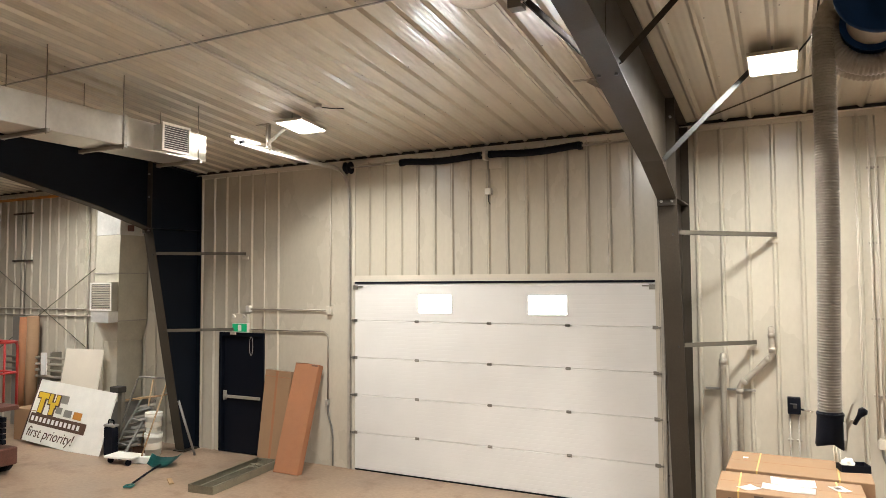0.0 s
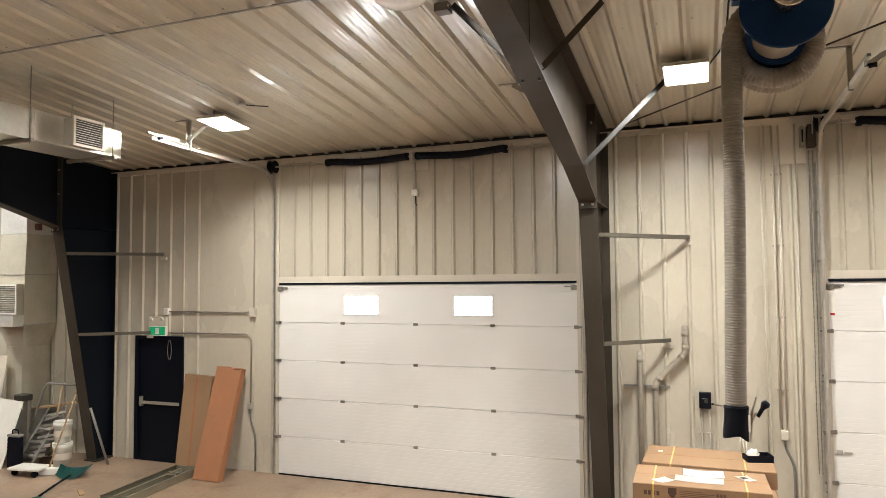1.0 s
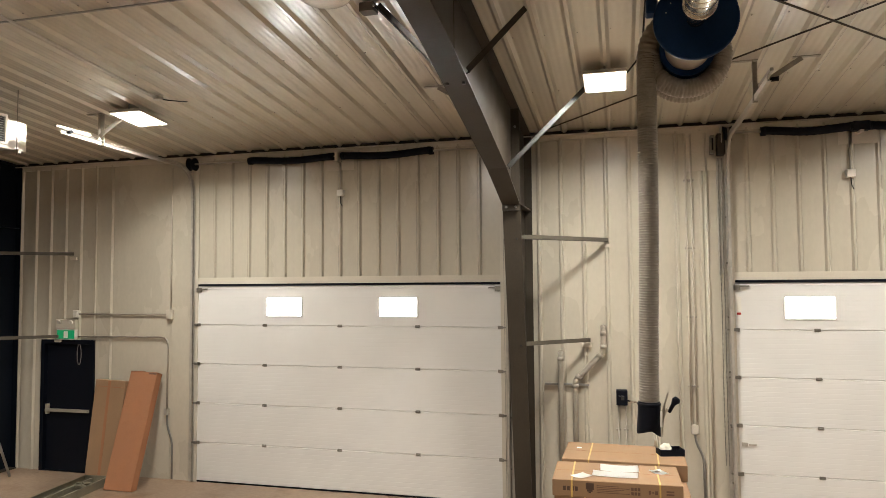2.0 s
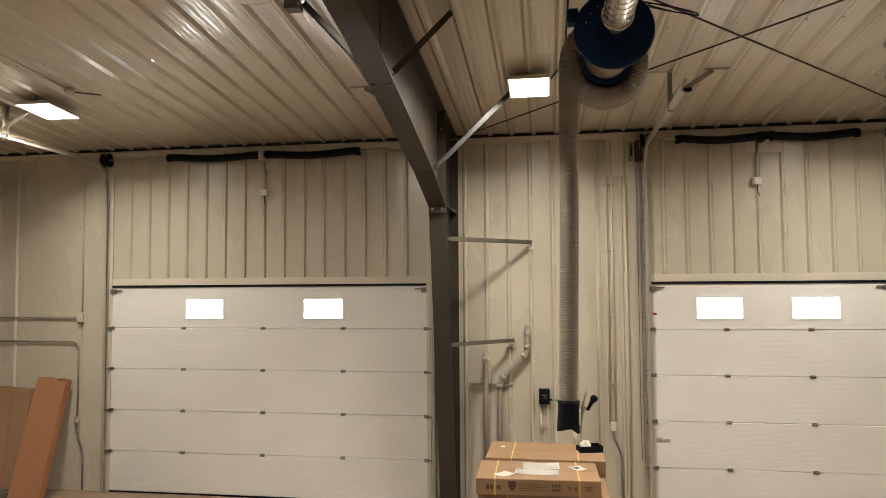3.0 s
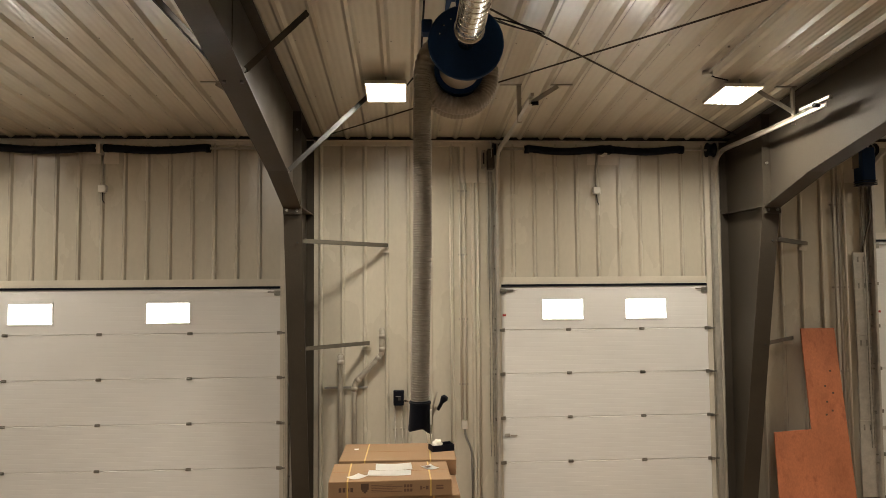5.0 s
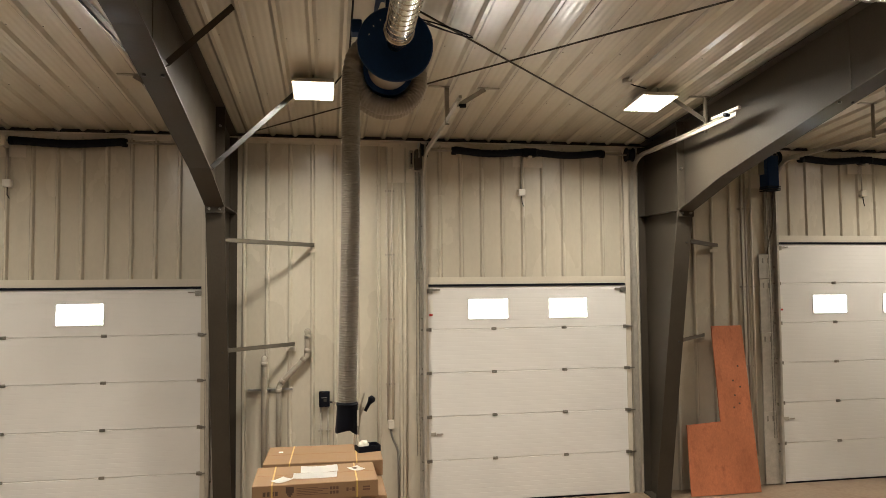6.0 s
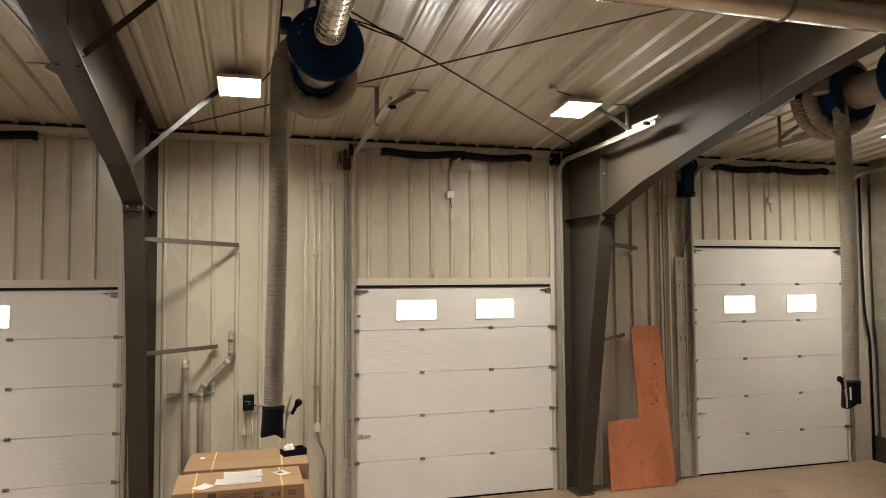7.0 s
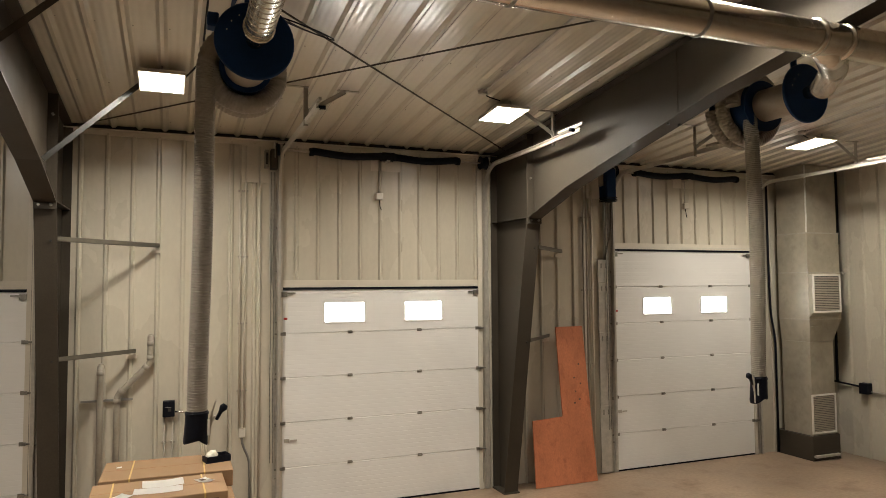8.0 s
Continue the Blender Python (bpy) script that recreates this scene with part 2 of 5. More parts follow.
# openings of the long wall: x0, x1, height
OPEN = [(-9.13, -8.15, 2.13), (-6.20, -1.30, 3.06), (1.71, 4.73, 3.06), (7.18, 10.22, 3.67)]
bm = bmesh.new()
edge = XL - .3
for a, b, h in OPEN:
    box(bm, edge, WY + .012, 0, a, WY + .22, 6)
    box(bm, a, WY + .034, h + .02, b, WY + .22, 6)
    edge = b
box(bm, edge, WY + .012, 0, XR + .3, WY + .22, 6)
wall_north = solid("wall_north", bm, M_LINER, "long cream steel-lined wall with overhead doors", "wall", kind="structure")


def rib_profile(x0, x1, phase, h=.030, bow=(), foot=.033, top=.011):
    """(x, depth) along a ribbed sheet from x0 to x1, ribs standing out into the room."""
    out = [(x0, 0)]
    k = math.ceil((x0 - phase) / RIB - .5)
    while phase + k * RIB < x1 + .1:
        c = phase + k * RIB
        for dx, d in ((-foot, 0), (-top, h), (top, h), (foot, 0)) + bow:
            if x0 + .002 < c + dx < x1 - .002:
                out.append((c + dx, d))
        k += 1
    out.append((x1, 0))
    return out


def liner_sheet(parent, x0, x1, z0, z1, phase, wall="n"):
    """One sheet of ribbed liner, a child of its wall."""
    bm = bmesh.new()
    pr = rib_profile(x0, x1, phase)
    rows = []
    for z in (z0, z1):
        if wall == "n":
            rows.append([bm.verts.new((x, WY - d, z)) for x, d in pr])
        elif wall == "e":
            rows.append([bm.verts.new((XR - d, x, z)) for x, d in pr])
        else:
            rows.append([bm.verts.new((XL + d, x, z)) for x, d in pr])
    for i in range(len(pr) - 1):
        bm.faces.new((rows[0][i], rows[0][i + 1], rows[1][i + 1], rows[1][i]))
    back = .010
    A = [v.co.copy() for v in (rows[0][0], rows[0][-1], rows[1][-1], rows[1][0])]
    off = Vector({"n": (0, back, 0), "e": (back, 0, 0), "w": (-back, 0, 0)}[wall])
    B = [bm.verts.new(c + off) for c in A]
    bm.faces.new(B)
    ob = new("liner_panel", finish("liner_panel", bm, M_LINER))
    ob.parent = parent
    return ob


def sheets(parent, x0, x1, z0, z1, phase, wall="n"):
    edges = [x0]
    k = math.ceil((x0 - phase) / (3 * RIB))
    while phase + k * 3 * RIB + .06 < x1 - .1:
        e = phase + k * 3 * RIB + .06
        if e > x0 + .1:
            edges.append(e)
        k += 1
    edges.append(x1)
    for a, b in zip(edges, edges[1:]):
        liner_sheet(parent, a, b - .0015, z0, z1, phase, wall)


ZT = 5.07
for x0, x1, z0, ph in ((XL, -9.17, 0, -8.43), (-9.17, -8.11, 2.17, -8.43), (-8.11, -7.70, 0, -8.43), (-6.17, -1.33, 3.18, -4.98),
                       (-1.27, 1.68, 0, .135), (1.74, 4.70, 3.18, 2.535), (4.76, 7.15, 0, 5.82), (7.21, 10.19, 3.79, 7.45),
                       (10.25, XR, 0, 10.4)):
    sheets(wall_north, x0, x1, z0, ZT, ph)

# one plain flat sheet beside the first overhead door
bm = bmesh.new()
box(bm, -7.698, WY - .003, 0, -6.672, WY + .010, ZT, .001)
box(bm, -6.668, WY - .006, 0, -6.243, WY + .010, ZT, .001)
ob = new("liner_panel", finish("liner_panel", bm, M_LINER))
ob.parent = wall_north

# trims of the wall: eave angle, door jambs and headers
bm = bmesh.new()
prism(bm, [(WY, ZT - .03), (WY - .028, ZT - .03), (WY - .028, ZT + .035), (WY - .075, ZT + .035), (WY - .075, ZT + .045), (WY, ZT + .045)], XL, XR)
solid("trim_eave", bm, M_TRIM, "cream steel eave trim along the wall top", "trim", kind="structure")
# near-black strip gives the gap above the eave trim its shade by colour
bm = bmesh.new()
box(bm, XL, WY - .02, ZT + .046, XR, WY + .01, ZT + .20)
solid("trim_gap_shade", bm, M_DARKGAP, "dark strip painting the shade of the gap above the eave trim", "trim", kind="structure")
bm = bmesh.new()
for a, b, h in OPEN[1:]:
    box(bm, a - .04, WY - .03, 0, a + .03, WY + .011, ZT - .031)
    box(bm, b - .03, WY - .03, 0, b + .04, WY + .011, ZT - .031)
    box(bm, a + .031, WY - .026, h + .019, b - .031, WY + .011, h + .12)
solid("trim_jamb", bm, M_TRIM, "cream steel jamb and header trim round the overhead doors", "trim", kind="structure")

# other walls, plain, closing the place
wall_east = solid("wall_east", bx(XR + .012, WS - .3, 0, XR + .25, WY + .011, 7), M_LINER, "cream steel-lined end wall", "wall", kind="structure")
sheets(wall_east, 3.0, WY - .03, 0, 5.9, 10.26, "e")
solid("wall_west", bx(XL - .25, WS - .3, 0, XL, WY + .011, 7), M_LINER, "cream steel-lined end wall", "wall", kind="structure")
solid("wall_south", bx(XL - .25, WS - .25, 0, XR + .25, WS, 7), M_LINER, "cream steel-lined wall behind", "wall", kind="structure")

# ribbed ceiling, two slopes meeting at the ridge
bm = bmesh.new()
pans = tuple((.052 + .204 * k / 18, .0020 * math.sin(math.pi * k / 18) + .0011 * (1 - math.cos(2 * math.pi * 3 * k / 18))) for k in range(1, 18))
pr = rib_profile(XL, XR, .20, .030, pans, .047, .016)
for ya, yb in ((WY - .005, RIDGE), (RIDGE, WS)):
    rows = [[bm.verts.new((x, y, zc(y) - d)) for x, d in pr] for y in (ya, yb)]
    for i in range(len(pr) - 1):
        bm.faces.new((rows[0][i], rows[0][i + 1], rows[1][i + 1], rows[1][i])).smooth = max(pr[i][1], pr[i + 1][1]) < .02
for ya, yb in ((WY + .2, RIDGE), (RIDGE, WS - .2)):
    q = [bm.verts.new((x, y, zc(y) + .06)) for y in (ya, yb) for x in (XL - .3, XR + .3)]
    bm.faces.new((q[0], q[1], q[3], q[2]))
solid("ceiling", bm, M_CEIL, "sloping cream ribbed steel ceiling", "ceiling", kind="structure")
bm = bmesh.new()
bar(bm, (XL, 6.76, zc(6.76) - .034), (XR, 6.76, zc(6.76) - .036), .022, .010)
solid("trim_ceiling_lap", bm, M_GREYBOX, "narrow lap trim across the ceiling panels", "trim", kind="structure")

bm = bmesh.new()
for y in (5.22, 6.70, 8.20, 9.70, 10.95):
    for k in range(-30, 38):
        x = .20 + RIB * k + .065
        c = Vector((x, y + .01 * (k % 3), zc(y) - .004))
        tube(bm, [c, c - Vector((0, 0, .006))], .0075, 6)
tagged(new("ceiling_screws", finish("ceiling_screws", bm, M_HINGE)), "rows of small steel screws in the ceiling sheets", "screws", kind="stuff")

# white daylight seen through the small door windows
solid("backdrop", bx(-30, 12.3, -.04, 30, 12.4, 9), M_SKY, "bright white daylight outside", "backdrop", kind="structure")

# ================= steel frames =================
def frame_depth(z):
    return .38 + .2 * z


KNEE = 4.04
FLANGE = .22
RAFTER = [(10.10, 4.04), (9.1, 4.33), (7.9, 4.585), (6.5, 4.87), (4.2, 5.20), (RIDGE, 5.68)]


def steel_frame(x, label, mw, k=1.0):
    f = thing("steel_frame", (x, WY, 0), label, "steel frame", "portal frames")
    w = FLANGE / 2
    top = zc(WY) - .03
    yk = WY - k * frame_depth(KNEE)
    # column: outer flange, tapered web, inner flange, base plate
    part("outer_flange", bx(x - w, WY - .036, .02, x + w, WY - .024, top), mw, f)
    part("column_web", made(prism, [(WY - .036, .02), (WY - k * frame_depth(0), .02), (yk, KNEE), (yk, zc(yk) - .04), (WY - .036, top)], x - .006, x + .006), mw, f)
    part("inner_flange", made(prism, [(WY - k * frame_depth(0), .02), (WY - k * frame_depth(0) - .014, .02), (yk - .014, KNEE), (yk, KNEE)], x - w, x + w), M_FRAME, f)
    part("base_plate", bx(x - w - .02, WY - k * frame_depth(0) - .05, 0, x + w + .02, WY - .03, .02), M_FRAME, f)
    # knee: end plate with bolts and stiffener
    ep = part("end_plate", bx(x - w, yk - .034, KNEE - .09, x + w, yk - .0145, zc(yk) - .05), M_FRAME, f)
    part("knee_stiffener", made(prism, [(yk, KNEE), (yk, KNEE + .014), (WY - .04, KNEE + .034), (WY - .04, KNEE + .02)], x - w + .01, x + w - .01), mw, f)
    for dx in (-.06, .06):
        for z in (KNEE - .045, KNEE + .55, KNEE + .95):
            bm = bmesh.new()
            tube(bm, [(x + dx, yk - .034, z), (x + dx, yk - .06, z)], .016, 6)
            part("bolt", bm, M_HINGE, ep)
    # rafter
    lo = [(yk - .034, KNEE)] + RAFTER[1:]
    hi = [(y, zc(y) - .052) for y in (RIDGE, yk - .034)]
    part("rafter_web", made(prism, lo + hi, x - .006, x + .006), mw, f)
    part("bottom_flange", made(prism, lo + [(y, z - .014) for y, z in lo[::-1]], x - w, x + w), M_FRAME, f)
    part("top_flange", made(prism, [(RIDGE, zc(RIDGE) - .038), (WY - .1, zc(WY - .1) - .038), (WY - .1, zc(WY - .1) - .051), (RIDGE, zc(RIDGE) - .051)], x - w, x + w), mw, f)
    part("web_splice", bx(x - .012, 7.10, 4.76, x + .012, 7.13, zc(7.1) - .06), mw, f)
    return f


FX = {"A": -9.76, "B": -.98, "C": 5.04}
# first frame's webs and outer flanges get the copy with painted-in shade
frames = {k: steel_frame(x, ("shade-darkened grey" if k == "A" else "dark grey") + " painted tapered steel portal frame against the wall",
                         M_FRAMESHADE if k == "A" else M_FRAME, .97 if k == "A" else 1) for k, x in FX.items()}


def brace(parent, p0, p1, label="", m=None):
    bm = bmesh.new()
    angle_bar(bm, p0, p1, .05, .006)
    return part("flange_brace", bm, m or M_FRAME, parent, label)


# column braces back to the wall girts, each with its clip
for k, x in FX.items():
    for z, dx in (((3.575, 1.25), (2.205, .97)) if k == "A" else ((3.61, 1.12), (2.265, .86))):
        y = WY - frame_depth(z) * (.97 if k == "A" else 1)
        b = brace(frames[k], (x + .10, y + .01, z), (x + dx, WY - .06, z), "", M_ARM)
        part("clip", bx(x + dx - .10, WY - .05, z - .075, x + dx + .03, WY - .023, z - .028), M_TRIM, frames[k])
# rafter braces up to the roof purlins
brace(frames["B"], (-1.08, 7.1, 4.78), (-1.70, 7.22, zc(7.22) - .05))
brace(frames["B"], (-.87, 7.15, 4.78), (-.45, 7.6, zc(7.6) - .05))
brace(frames["B"], (-.87, 9.25, 4.33), (-.02, 9.65, zc(9.65) - .03), "bright bare steel brace", M_PRIMED)
part("purlin_clip", bx(-1.83, 7.17, zc(7.2) - .10, -1.70, 7.29, zc(7.2) - .026), M_ARM, frames["B"])
part("brace_bolt", tb([(-1.69, 7.165, zc(7.2) - .075), (-1.69, 7.15, zc(7.2) - .075)], .012, 6), M_CHROME, frames["B"])
for k, x in FX.items():
    for dx in (-.07, .07):
        zb = 4.735 + (.014 if k == "A" else 0)
        part("flange_bolt", tb([(x + dx, 7.18, zb + .01), (x + dx, 7.18, zb - .035)], .017, 6), M_PRIMED, frames[k])
    for z in ((3.575, 2.205) if k == "A" else (3.61, 2.265)):
        yb = WY - frame_depth(z) * (.97 if k == "A" else 1)
        part("flange_bolt", tb([(x + .05, yb + .01, z), (x + .05, yb - .032, z)], .014, 6), M_PRIMED, frames[k])

# unlit dome on the ceiling beside the brace
dm = thing("ceiling_dome", (-2.05, 6.95, zc(6.95)), "unlit frosted plastic dome fixture on the ceiling", "ceiling light")
bm = bmesh.new()
zd = zc(6.95) - .03
tube(bm, [(-2.05, 6.95, zd - .10 * math.sin(a)) for a in [i / 8 * math.pi / 2 for i in range(9)]],
     [max(.02, .235 * math.cos(a)) for a in [i / 8 * math.pi / 2 for i in range(9)]], 28)
part("dome", bm, M_DOME, dm)
part("base_ring", tb([(-2.05, 6.95, zd + .028), (-2.05, 6.95, zd - .004)], .245, 28), M_TRIM, dm)

# ================= overhead doors =================
def overhead_door(x0, x1, n, wins, hinge_x, row_win):
    h = .61
    top = n * h
    d = thing("overhead_door", ((x0 + x1) / 2, WY, 0), "closed white insulated sectional overhead door with small windows", "garage door", "overhead doors")
    yf = WY - .012       # face of the door
    for i in range(n):
        z0, z1 = i * h + (.022 if i == 0 else .002), (i + 1) * h - .002
        prof = [(yf + .045, z0), (yf + .006, z0), (yf, z0 + .006)]
        k = z0 + .055
        while k < z1 - .04:
            prof += [(yf, k - .005), (yf + .0009, k), (yf, k + .005)]
            k += .0625
        prof += [(yf, z1 - .006), (yf + .006, z1), (yf + .014, z1), (yf + .014, z1 + .004), (yf + .045, z1 + .004)]
        bm = bmesh.new()
        if i == row_win:
            wz0, wz1 = row_win * h + .13, row_win * h + .435
            xs = [x0] + [q for w in wins for q in w] + [x1]
            for j in range(0, len(xs), 2):
                prism(bm, prof, xs[j] + (.0 if j == 0 else 0), xs[j + 1])
            for a, b in wins:
                lowp = [p for p in prof if p[1] < wz0 - .004] + [(yf, wz0), (yf + .045, wz0)]
                highp = [(yf + .045, wz1), (yf, wz1)] + [p for p in prof if p[1] > wz1 + .004]
                prism(bm, lowp, a, b)
                prism(bm, highp, a, b)
            sec = part("door_section", bm, M_DOOR, d)
            for a, b in wins:
                bm = bmesh.new()
                for q in ((a - .002, wz0 - .002, b + .002, wz0 + .018), (a - .002, wz1 - .018, b + .002, wz1 + .002),
                          (a - .002, wz0 + .018, a + .018, wz1 - .018), (b - .018, wz0 + .018, b + .002, wz1 - .018)):
                    box(bm, q[0], yf - .008, q[1], q[2], yf + .02, q[3])
                part("window_frame", bm, M_DOOR, sec)
                pane = part("pane", bx(a, yf + .018, wz0, b, yf + .022, wz1), glass, sec)
                pane.visible_shadow = False
        else:
            part("door_section", made(prism, prof, x0, x1), M_DOOR, d)
    part("bottom_seal", bx(x0, yf - .002, 0, x1, yf + .045, .022), M_BLACK, d)
    bm = bmesh.new()
    box(bm, x0 + .032, yf - .018, top - .003, x1 - .032, yf - .001, top + .026)
    box(bm, x0 + .032, yf - .001, top + .008, x1 - .032, yf + .0245, top + .026)
    box(bm, x0 + .032, yf + .0245, top + .008, x1 - .032, yf + .10, top + .052)
    part("top_seal", bm, M_BLACK, d, "black rubber header seal")
    hw = .05
    for i in range(1, n):
        z = i * h
        for x in hinge_x:
            bm = bmesh.new()
            box(bm, x - .034, yf - .008, z - .022, x + .034, yf - .001, z + .020)
            tube(bm, [(x - .036, yf - .012, z - .002), (x + .036, yf - .012, z - .002)], .010, 8)
            part("hinge", bm, M_HINGE, d)
        for x, s in ((x0 + .04, -1), (x1 - .04, 1)):
            bm = bmesh.new()
            box(bm, x - .035, yf - .014, z - .026, x + .035, yf - .001, z + .022)
            tube(bm, [(x, yf - .035, z), (x + s * .12, yf - .035, z)], .012, 8)
            box(bm, x + s * .02 - .02, yf - .05, z - .02, x + s * .02 + .02, yf - .013, z + .02)
            part("roller_hinge", bm, M_HINGE, d)
    for x, s in ((x0 + .06, -1), (x1 - .06, 1)):
        bm = bmesh.new()
        box(bm, x - .05, yf - .03, top - .10, x + .03, yf - .001, top - .03)
        bar(bm, (x, yf - .025, top - .05), (x - s * .14, yf - .025, top - .05), .012, .02)
        part("top_bracket", bm, M_HINGE, d)
    # guide tracks: up the wall, round a bend and out under the roof
    for x in (x0 - .045, x1 + .085):
        R, zt = .40, 4.92
        path = [(WY - .07, .02), (WY - .085, 2.5), (WY - .10, zt - R)]
        for k in range(1, 9):
            a = k / 8 * math.pi / 2
            path.append((WY - .10 - R * (1 - math.cos(a)), zt - R + R * math.sin(a)))
        path += [(9.6, zt), (8.55, zt + .02)]
        bm = bmesh.new()
        side = -1 if x < (x0 + x1) / 2 else 1
        for (ya, za), (yb, zb) in zip(path, path[1:]):
            bar(bm, (x, ya, za), (x, yb, zb), .004, .056, (0, -(zb - za), yb - ya))
            dvec = Vector((0, yb - ya, zb - za)).normalized()
            nrm = Vector((0, -dvec.z, dvec.y))
            for sgn in (-1, 1):
                o = nrm * (.028 * sgn) + Vector((-side * .018, 0, 0))
                bar(bm, Vector((x, ya, za)) + o, Vector((x, yb, zb)) + o, .030, .004, nrm)
        tr = part("track", bm, M_GALV, d, "galvanised guide track")
        bm = bmesh.new()
        box(bm, x + side * .004, WY - .10, .02, x + side * .010, WY - .032, zt - .5)
        box(bm, x + side * .004, WY - .038, .02, x + side * .06, WY - .031, zt - .5)
        part("track_angle", bm, M_GALV, tr)
        for z in (.5, 1.2, 1.9, 2.6, 3.3, 3.9):
            part("track_bolt", tb([(x + side * .011, WY - .06, z), (x + side * .03, WY - .06, z)], .012, 6), M_HINGE, tr)
        # hanger from the roof
        bm = bmesh.new()
        xh = x + side * .012
        yh = 9.2
        angle_bar(bm, (xh, yh, zt - .04), (xh, yh, zc(yh) - .03), .05, .006, (1, 0, 0))
        bar(bm, (xh - .19, yh, zc(yh) - .036), (xh + .05, yh, zc(yh) - .036), .05, .010)
        bar(bm, (xh + .01, yh - .012, zt + .09), (xh - side * .46, yh - .012, zc(yh) - .05), .008, .05, (0, 0, 1))
        bar(bm, (xh - side * .38, yh, zc(yh) - .036), (xh - side * .63, yh, zc(yh) - .036), .05, .010)
        bar(bm, (xh - side * .03, 9.0, zt + .07), (xh - side * .03, 8.45, zt + .07), .03, .03)
        part("track_hanger", bm, M_STRUT, tr, "dull steel hanger angle and diagonal")
        part("bumper", tb([(xh - side * .05, 8.62, zt + .02), (xh - side * .12, 8.60, zt + .02)], .022, 8), M_BLACK, tr)
    # counterbalance: shaft, two springs, bearing plate and drums
    zs, ys = 4.975, WY - .13
    sh = part("torsion_shaft", tb([(x0 - .16, ys, zs), (x1 + .16, ys, zs)], .0145, 8), M_GALV, d)
    xm = (x0 + x1) / 2
    L = 1.36 if x1 - x0 > 4 else 1.02
    for s in (-1, 1):
        bm = bmesh.new()
        pts = []
        nseg = 26
        for k in range(nseg + 1):
            u = k / nseg
            pts.append((xm + s * (.09 + L * u), ys, zs - .035 * math.sin(math.pi * u) ** 1.5 + .012 * u))
        tube(bm, pts, [.052 + .0035 * (k % 2) for k in range(nseg + 1)], 12)
        part("torsion_spring", bm, M_BLACK, sh, "black torsion spring, slightly sagging")
        for xx in (xm + s * .09, xm + s * (.09 + L)):
            part("spring_cone", tb([(xx - .03, ys, zs), (xx + .03, ys, zs)], .058, 12), M_BLACK, sh)
        xd = (x0 - .03) if s < 0 else (x1 + .03)
        bm = bmesh.new()
        tube(bm, [(xd - .05, ys, zs), (xd - .04, ys, zs), (xd + .04, ys, zs), (xd + .05, ys, zs)], [.105, .085, .08, .105], 20)
        part("cable_drum", bm, M_BLACK, sh, "dark cable drum")
        bm = bmesh.new()
        box(bm, xd - s * -.075 - .005, ys - .05, zs - .12, xd - s * -.075 + .005, WY - .03, zs + .10)
        part("bearing_bracket", bm, M_GALV, sh)
        part("lift_cable", tb([(xd, ys + .02, zs - .04), (xd, yf - .02, .1)], .0025, 5), M_HINGE, d)
    bm = bmesh.new()
    box(bm, xm - .22, WY - .03, zs - .20, xm + .22, WY - .0235, zs + .06)
    box(bm, xm - .025, ys - .06, zs - .08, xm + .025, WY - .031, zs + .05)
    part("centre_bearing", bm, M_TRIM, sh)
    if x1 - x0 < 4:
        part("bearing_cover", bx(xm - .10, ys - .064, zs - .062, xm + .10, ys + .055, zs + .055, bev=.01), M_BLACK, sh)
    return d


overhead_door(-6.20, -1.30, 5, [(-4.985, -4.375), (-3.155, -2.545)], (-5.0, -3.76, -2.55), 4)
overhead_door(1.71, 4.73, 5, [(2.31, 2.92), (3.505, 4.115)], (2.69, 3.74), 4)
overhead_door(7.18, 10.22, 6, [(7.79, 8.40), (9.03, 9.64)], (8.17, 9.255), 4)

# ================= luminaires =================
def ceiling_lamp(x, y, output=1.0, spread=LAMP_SPREAD):
    tilt = math.degrees(math.atan(-SL if y > RIDGE else SL))
    m = pose(x, y, zc(y) - .13, tilt, 0, 0)
    d = thing("ceiling_light", (x, y, zc(y)), "bright flat square LED ceiling light in a pale housing, some added as fill", "ceiling light", "ceiling lights")
    bm = bmesh.new()
    obox(bm, m @ pose(0, 0, .0155), .455, .565, .038, .004)
    obox(bm, m @ pose(0, 0, .058), .22, .30, .05)
    part("housing", bm, M_TRIM, d)
    bm = bmesh.new()
    obox(bm, m @ pose(0, 0, -.0045), .425, .535, .003)
    part("diffuser", bm, M_LIGHT, d, "glowing white diffuser")
    la = bpy.data.lights.new("lamp", "AREA")
    la.shape, la.size, la.size_y = "RECTANGLE", .42, .53
    la.energy, la.color, la.spread = LAMP_WATTS * output, (1, .92, .78), radians(spread)
    lo = new("lamp", la)
    lo.parent = d
    lo.matrix_parent_inverse = Matrix.Translation(-d.location)
    lo.matrix_basis = m @ pose(0, 0, -.0085)
    for s in (-1, 1):
        part("stem", tb([m @ Vector((0, s * .2, .06)), m @ Vector((0, s * .2, .13))], .012, 6), M_GREYBOX, d)
    return d


# row by the doors, outputs tuned for balance; the -12.4 one is added fill
for x, output in ((-5.67, .82), (.19, .80), (4.14, .92), (9.38, 1.0), (-12.4, .80)):
    ceiling_lamp(x, 9.22, output)
# nearer the ridge: duct glint places the 4.4 lamp, the rest are added fill
for x, y, output, spread in ((-2.2, 6.25, 1.35, 178), (4.4, 5.65, .7, 145), (-10.2, 5.8, 1.0, 178), (-3.0, -3.5, 1.6, 178)):
    ceiling_lamp(x, y, output, spread)


